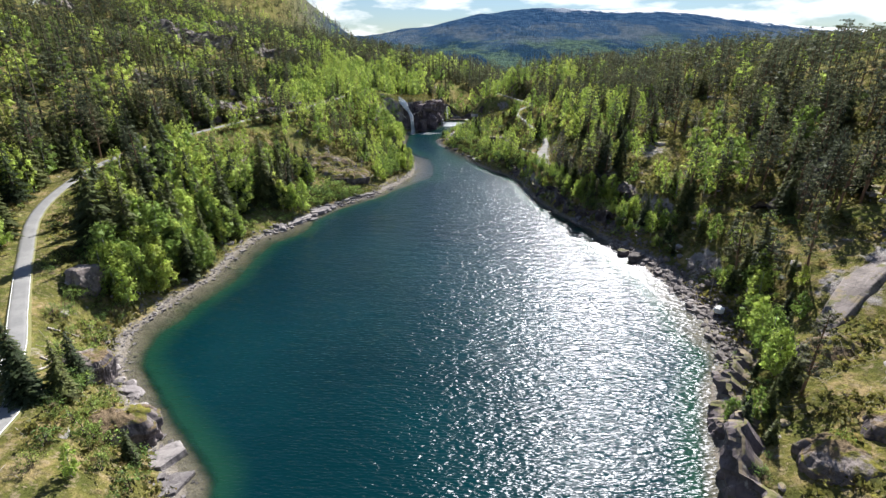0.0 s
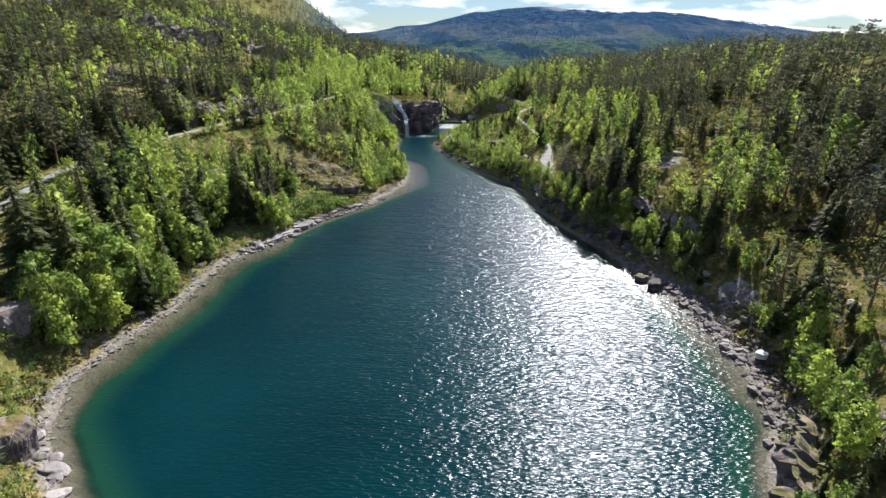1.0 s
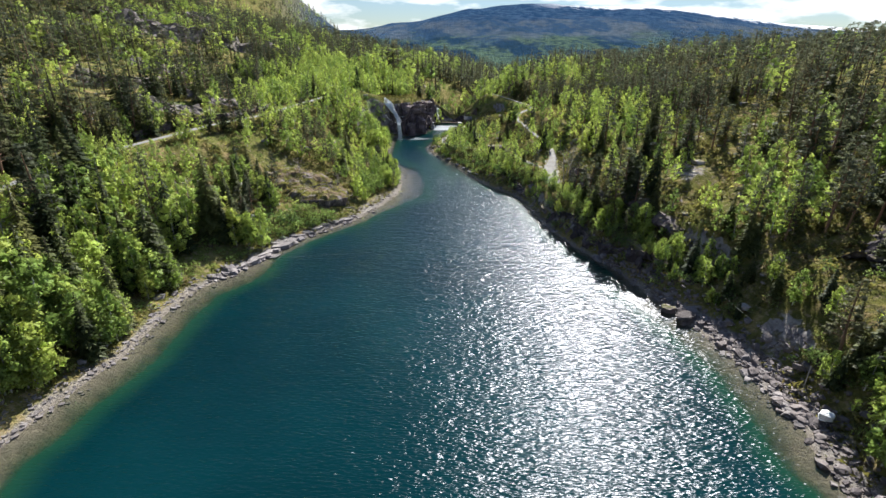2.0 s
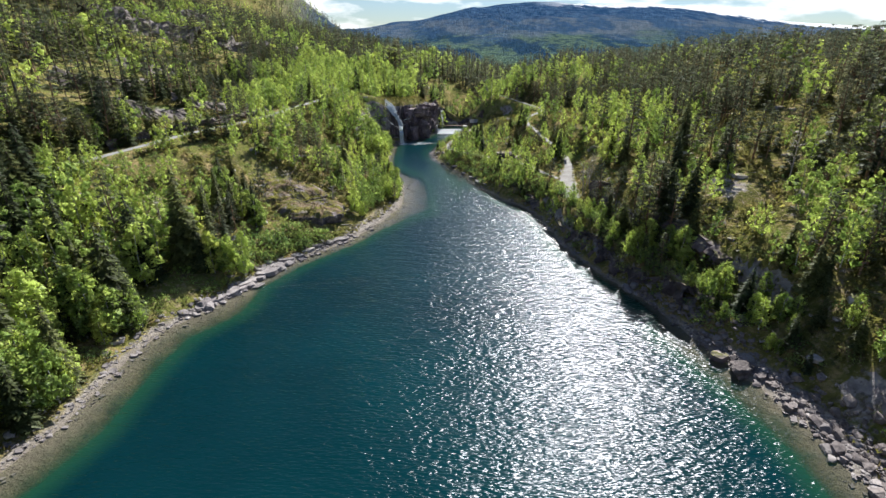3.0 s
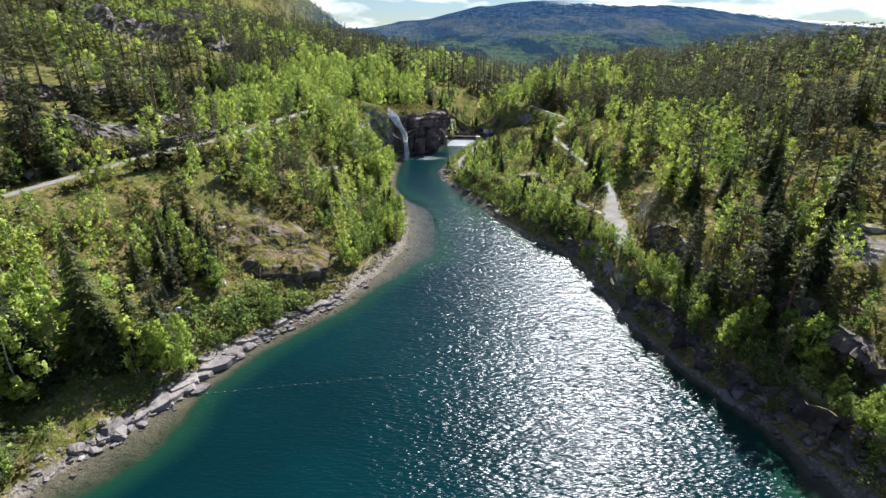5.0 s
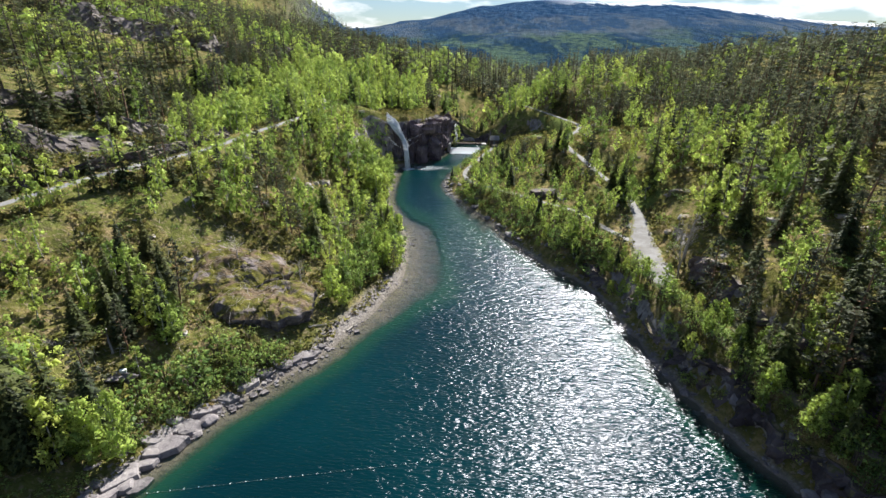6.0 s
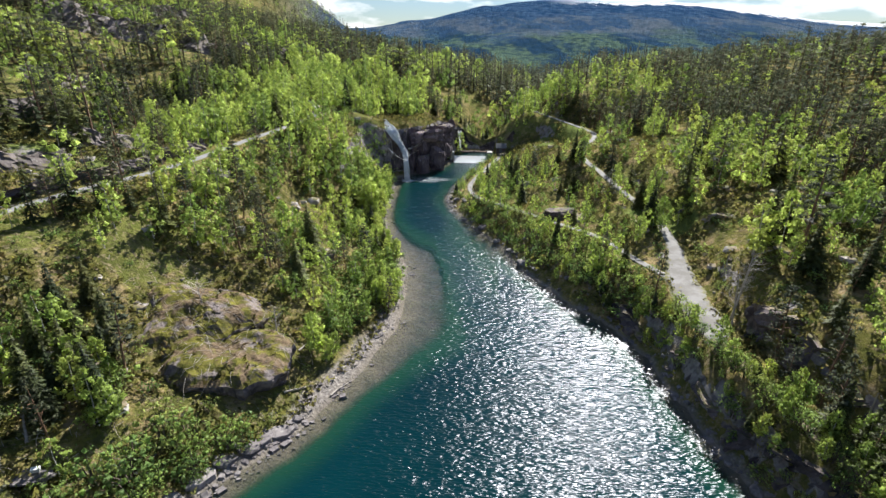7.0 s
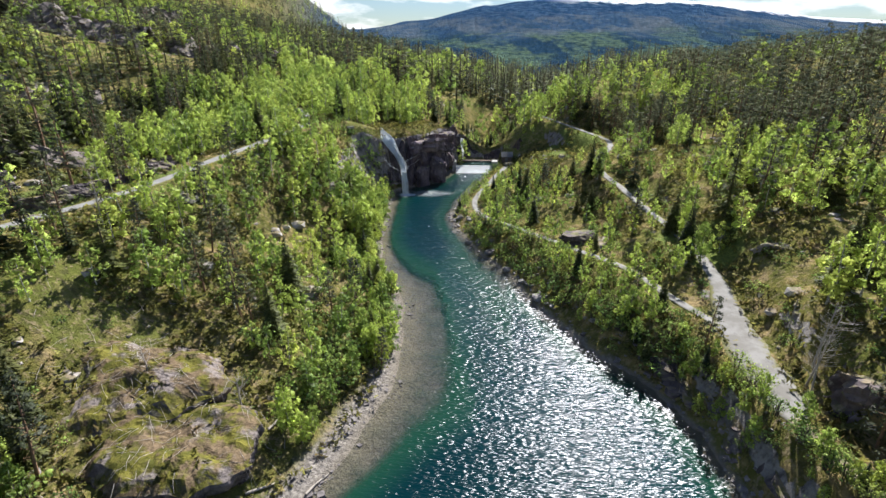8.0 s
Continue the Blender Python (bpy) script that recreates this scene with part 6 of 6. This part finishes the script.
# ---- cable along the right bank ----
wire = tagged(new("cable"), "thin pale cable strung along the wooded bank on posts", "cable")
posts = [(30.5, 160), (31.5, 133), (37, 106), (42.5, 76)]
hang = []
for (ax, ay), (bx, by) in zip(posts[:-1], posts[1:]):
    za, zb = ground_z(ax, ay) + 3.2, ground_z(bx, by) + 3.2
    for u in np.linspace(0, 1, 12)[:-1]:
        hang.append((ax + (bx - ax) * u, ay + (by - ay) * u, za + (zb - za) * u - 2.4 * u * (1 - u)))
hang.append((posts[-1][0], posts[-1][1], ground_z(*posts[-1]) + 3.2))
v, q = tube(hang, np.full(len(hang), 0.008), 4)
part("wire", quads_mesh("wire", v, q, [WIRE]), wire, "thin dull steel wire")
for x, y in posts:
    g = ground_z(x, y)
    v, q = tube([(x, y, g - 0.3), (x, y, g + 1.5), (x, y, g + 3.3)], [0.08, 0.07, 0.06], 6)
    part("post", quads_mesh("post", v, q, [GREYWOOD]), wire, "slim grey timber post")


# ---- dead wood ----
def dead_tree(x, y, h, lean, seed):
    r = np.random.default_rng(seed)
    root = tagged(new("dead_tree"), "bare grey dead tree with brittle twigs", "dead tree")
    root.matrix_world = pose(x, y, ground_z(x, y) - 0.1, lean, 0, seed * 40)
    v, q = tube([(0, 0, -0.2), (0.1, 0, h * 0.35), (0.05, 0.1, h * 0.7), (0.15, 0.1, h)], [0.13, 0.1, 0.06, 0.02], 6)
    part("trunk", quads_mesh("trunk", v, q, [GREYWOOD]), root)
    for k in range(26):
        b = h * r.uniform(0.35, 0.97)
        a, ln = r.uniform(0, 6.3), h * r.uniform(0.1, 0.28)
        p0 = np.array([0.08, 0.06, b])
        p1 = p0 + np.array([math.cos(a), math.sin(a), 0.5]) * ln * 0.6
        pieces = [tube([p0, p1, p1 + np.array([math.cos(a + 0.4), math.sin(a + 0.4), 0.8]) * ln * 0.5], [0.03, 0.018, 0.006], 3)]
        for j in range(3):
            e = p1 + r.normal(0, 0.25, 3) * ln + (0, 0, 0.2 * ln)
            pieces.append(tube([p1, e], [0.012, 0.004], 3))
        v, q = join(pieces)
        part("branch", quads_mesh("branch", v, q, [GREYWOOD]), root)


for k, (x, y, h, lean) in enumerate(((28.2, 152, 8.5, 6), (27.4, 150, 8.0, -4), (29.4, 153.5, 7.5, 9), (-30, 148.5, 5, 3), (-55, 168, 8, 4), (-52, 118, 9, 2), (58, 128, 9, 3), (-63, 60, 8, 3), (-40, 150, 5.5, 8))):
    dead_tree(x, y, h, lean, k + 1)


def fallen_log(x, y, ln, turn, seed):
    r = np.random.default_rng(seed)
    g0 = ground_z(x, y)
    a = radians(turn)
    g1 = ground_z(x + math.cos(a) * ln, y + math.sin(a) * ln)
    pts = [(u * ln, 0.05 * math.sin(u * 7 + seed), 0.12 + 0.04 * math.sin(u * 5)) for u in np.linspace(0, 1, 6)]
    pieces = [tube(pts, np.linspace(0.15, 0.06, 6), 6)]
    for k in range(5):
        u = r.uniform(0.3, 0.95) * ln
        pieces.append(tube([(u, 0, 0.12), (u + 0.4, r.uniform(-0.6, 0.6), 0.12 + r.uniform(0.1, 0.6))], [0.035, 0.01], 3))
    v, q = join(pieces)
    ob = tagged(new("fallen_log", quads_mesh("fallen_log", v, q, [GREYWOOD])), "bleached fallen trunk lying on the slope", "log", "fallen trunks")
    ob.matrix_world = pose(x, y, g0, 0, -math.degrees(math.atan2(g1 - g0, ln)), turn)


for k, (x, y, ln, turn) in enumerate(((-26.5, 140.2, 3.5, 40), (-29, 146.5, 4, 150), (-27, 147.5, 3, 70), (-46, 128, 5, 130), (-43, 120, 4, 40), (-44.5, 119, 4.5, 100), (-34, 176, 5, 60), (-46, 46, 5, 20),
                                      (-44, 43, 4, 100), (-50, 52, 5, 60), (-21.5, 141.5, 3, 60), (46, 124, 5, 80), (52, 138, 6, 20), (40, 62, 4, 70), (-75, 158, 6, 30), (-40, 40, 4, 160))):
    fallen_log(x, y, ln, turn, k + 1)

def brushwood(n, seed):
    """Dead sticks and felled twigs lying about on the open ground."""
    r = random.Random(seed)
    verts, quads, base = [], [], 0
    spots = ((-40, 44, 14, 12), (-34, 144, 8, 6), (-43, 150, 10, 7), (-72, 172, 14, 10), (-40, 128, 9, 8), (48, 120, 10, 14), (44, 50, 8, 8), (-46, 170, 12, 16))
    for _ in range(n):
        sx, sy, wx, wy = spots[r.randrange(len(spots))]
        x, y = sx + r.gauss(0, wx * 0.6), sy + r.gauss(0, wy * 0.6)
        if float(inland(np.array([x]), np.array([y]))[0]) < 1.5:
            continue
        ln, a = r.uniform(0.5, 2.4), r.uniform(0, 6.28)
        p = []
        for u in (0, 0.5, 1.0):
            px, py = x + math.cos(a + 0.2 * u) * ln * u, y + math.sin(a + 0.2 * u) * ln * u
            p.append((px, py, surface_z(px, py) + 0.05 + r.uniform(0, 0.25)))
        v, q = tube(p, [0.028, 0.022, 0.01], 4)
        verts.append(v)
        quads.append(q + base)
        base += len(v)
    tagged(new("brushwood", quads_mesh("brushwood", np.concatenate(verts), np.concatenate(quads), [GREYWOOD])), "bleached dead sticks scattered over the open ground", "brushwood", kind="stuff")


brushwood(700, 61)

# small white box on a rock near the shore
outcrop(-43.4, 125.2, ground_z(-43.4, 125.2) + 0.1, 1.8, 1.3, 0.9, 20, 251, ROCK, "flat grey rock on the bank", "boulder")
case = tagged(new("equipment_box"), "small white equipment box with a lid on a rock", "box")
case.matrix_world = pose(-43.2, 125.5, ground_z(-43.4, 125.2) + 0.62, 0, 4, 25) @ Matrix.Scale(0.72, 4)
bpy.context.view_layer.update()
for nm, z0, z1, grow, mt in (("body", 0, 0.42, 0, PAINT), ("lid", 0.43, 0.5, 0.03, PAINT), ("latch", 0.3, 0.46, 0, STEEL)):
    if nm == "latch":
        ob = box(nm, -0.06, 0.06, -0.31, -0.285, z0, z1, mt, None, 0.005)
    else:
        ob = box(nm, -0.45 - grow, 0.45 + grow, -0.28 - grow, 0.28 + grow, z0, z1, mt, None, 0.02)
    ob.parent = case


# ---- low growth on the open ground ----
def undergrowth(n, seed):
    r = random.Random(seed)
    g = np.random.default_rng(seed)
    pts, sizes, tint = [], [], []
    xs = np.array([(r.uniform(-95, 95), r.uniform(30, 270)) for _ in range(n * 3)])
    _, dd = height(xs[:, 0], xs[:, 1])
    kept = 0
    for (x, y), d in zip(xs, dd):
        if d < 1.5 or d > 75 or kept >= n or noise.noise((x * 0.12, y * 0.12, 4.0)) < -0.12:
            continue
        if any(math.hypot(x - bx, y - by) < br for bx, by, br in BARE if bx > 40):
            continue
        if any(np.hypot(line[:, 0] - x, line[:, 1] - y).min() < half + 0.5 for line, half in LINES if abs(line[:, 0] - x).min() < 5):
            continue
        z, w, t = surface_z(x, y), r.uniform(0.3, 0.95), r.random()
        if z > ground_z(x, y) + 0.3:
            if r.random() < 0.8:
                continue
            w *= 0.5
        for k in range(5):
            pts.append((x + r.gauss(0, w * 0.7), y + r.gauss(0, w * 0.7), z + r.uniform(0.05, 0.9 * w)))
            sizes.append(r.uniform(0.2, 0.48))
            tint.append(t)
        kept += 1
    pts, sizes = np.array(pts), np.array(sizes)
    v, q = kites(g, pts, sizes)
    lean = g.normal(0, 0.45, pts.shape) + (0, 0, 1.0)
    me = quads_mesh("undergrowth", v, np.zeros((0, 4), int), [HEATH_LEAF], smooth_faces=False, floats={"tint": np.repeat(tint, 3)}, tris=q, soft=np.repeat(lean / np.linalg.norm(lean, axis=1, keepdims=True), 3, 0))
    tagged(new("undergrowth", me), "low heather, fern and grass tufts between the trees", "undergrowth", kind="stuff")


undergrowth(30000, 15)
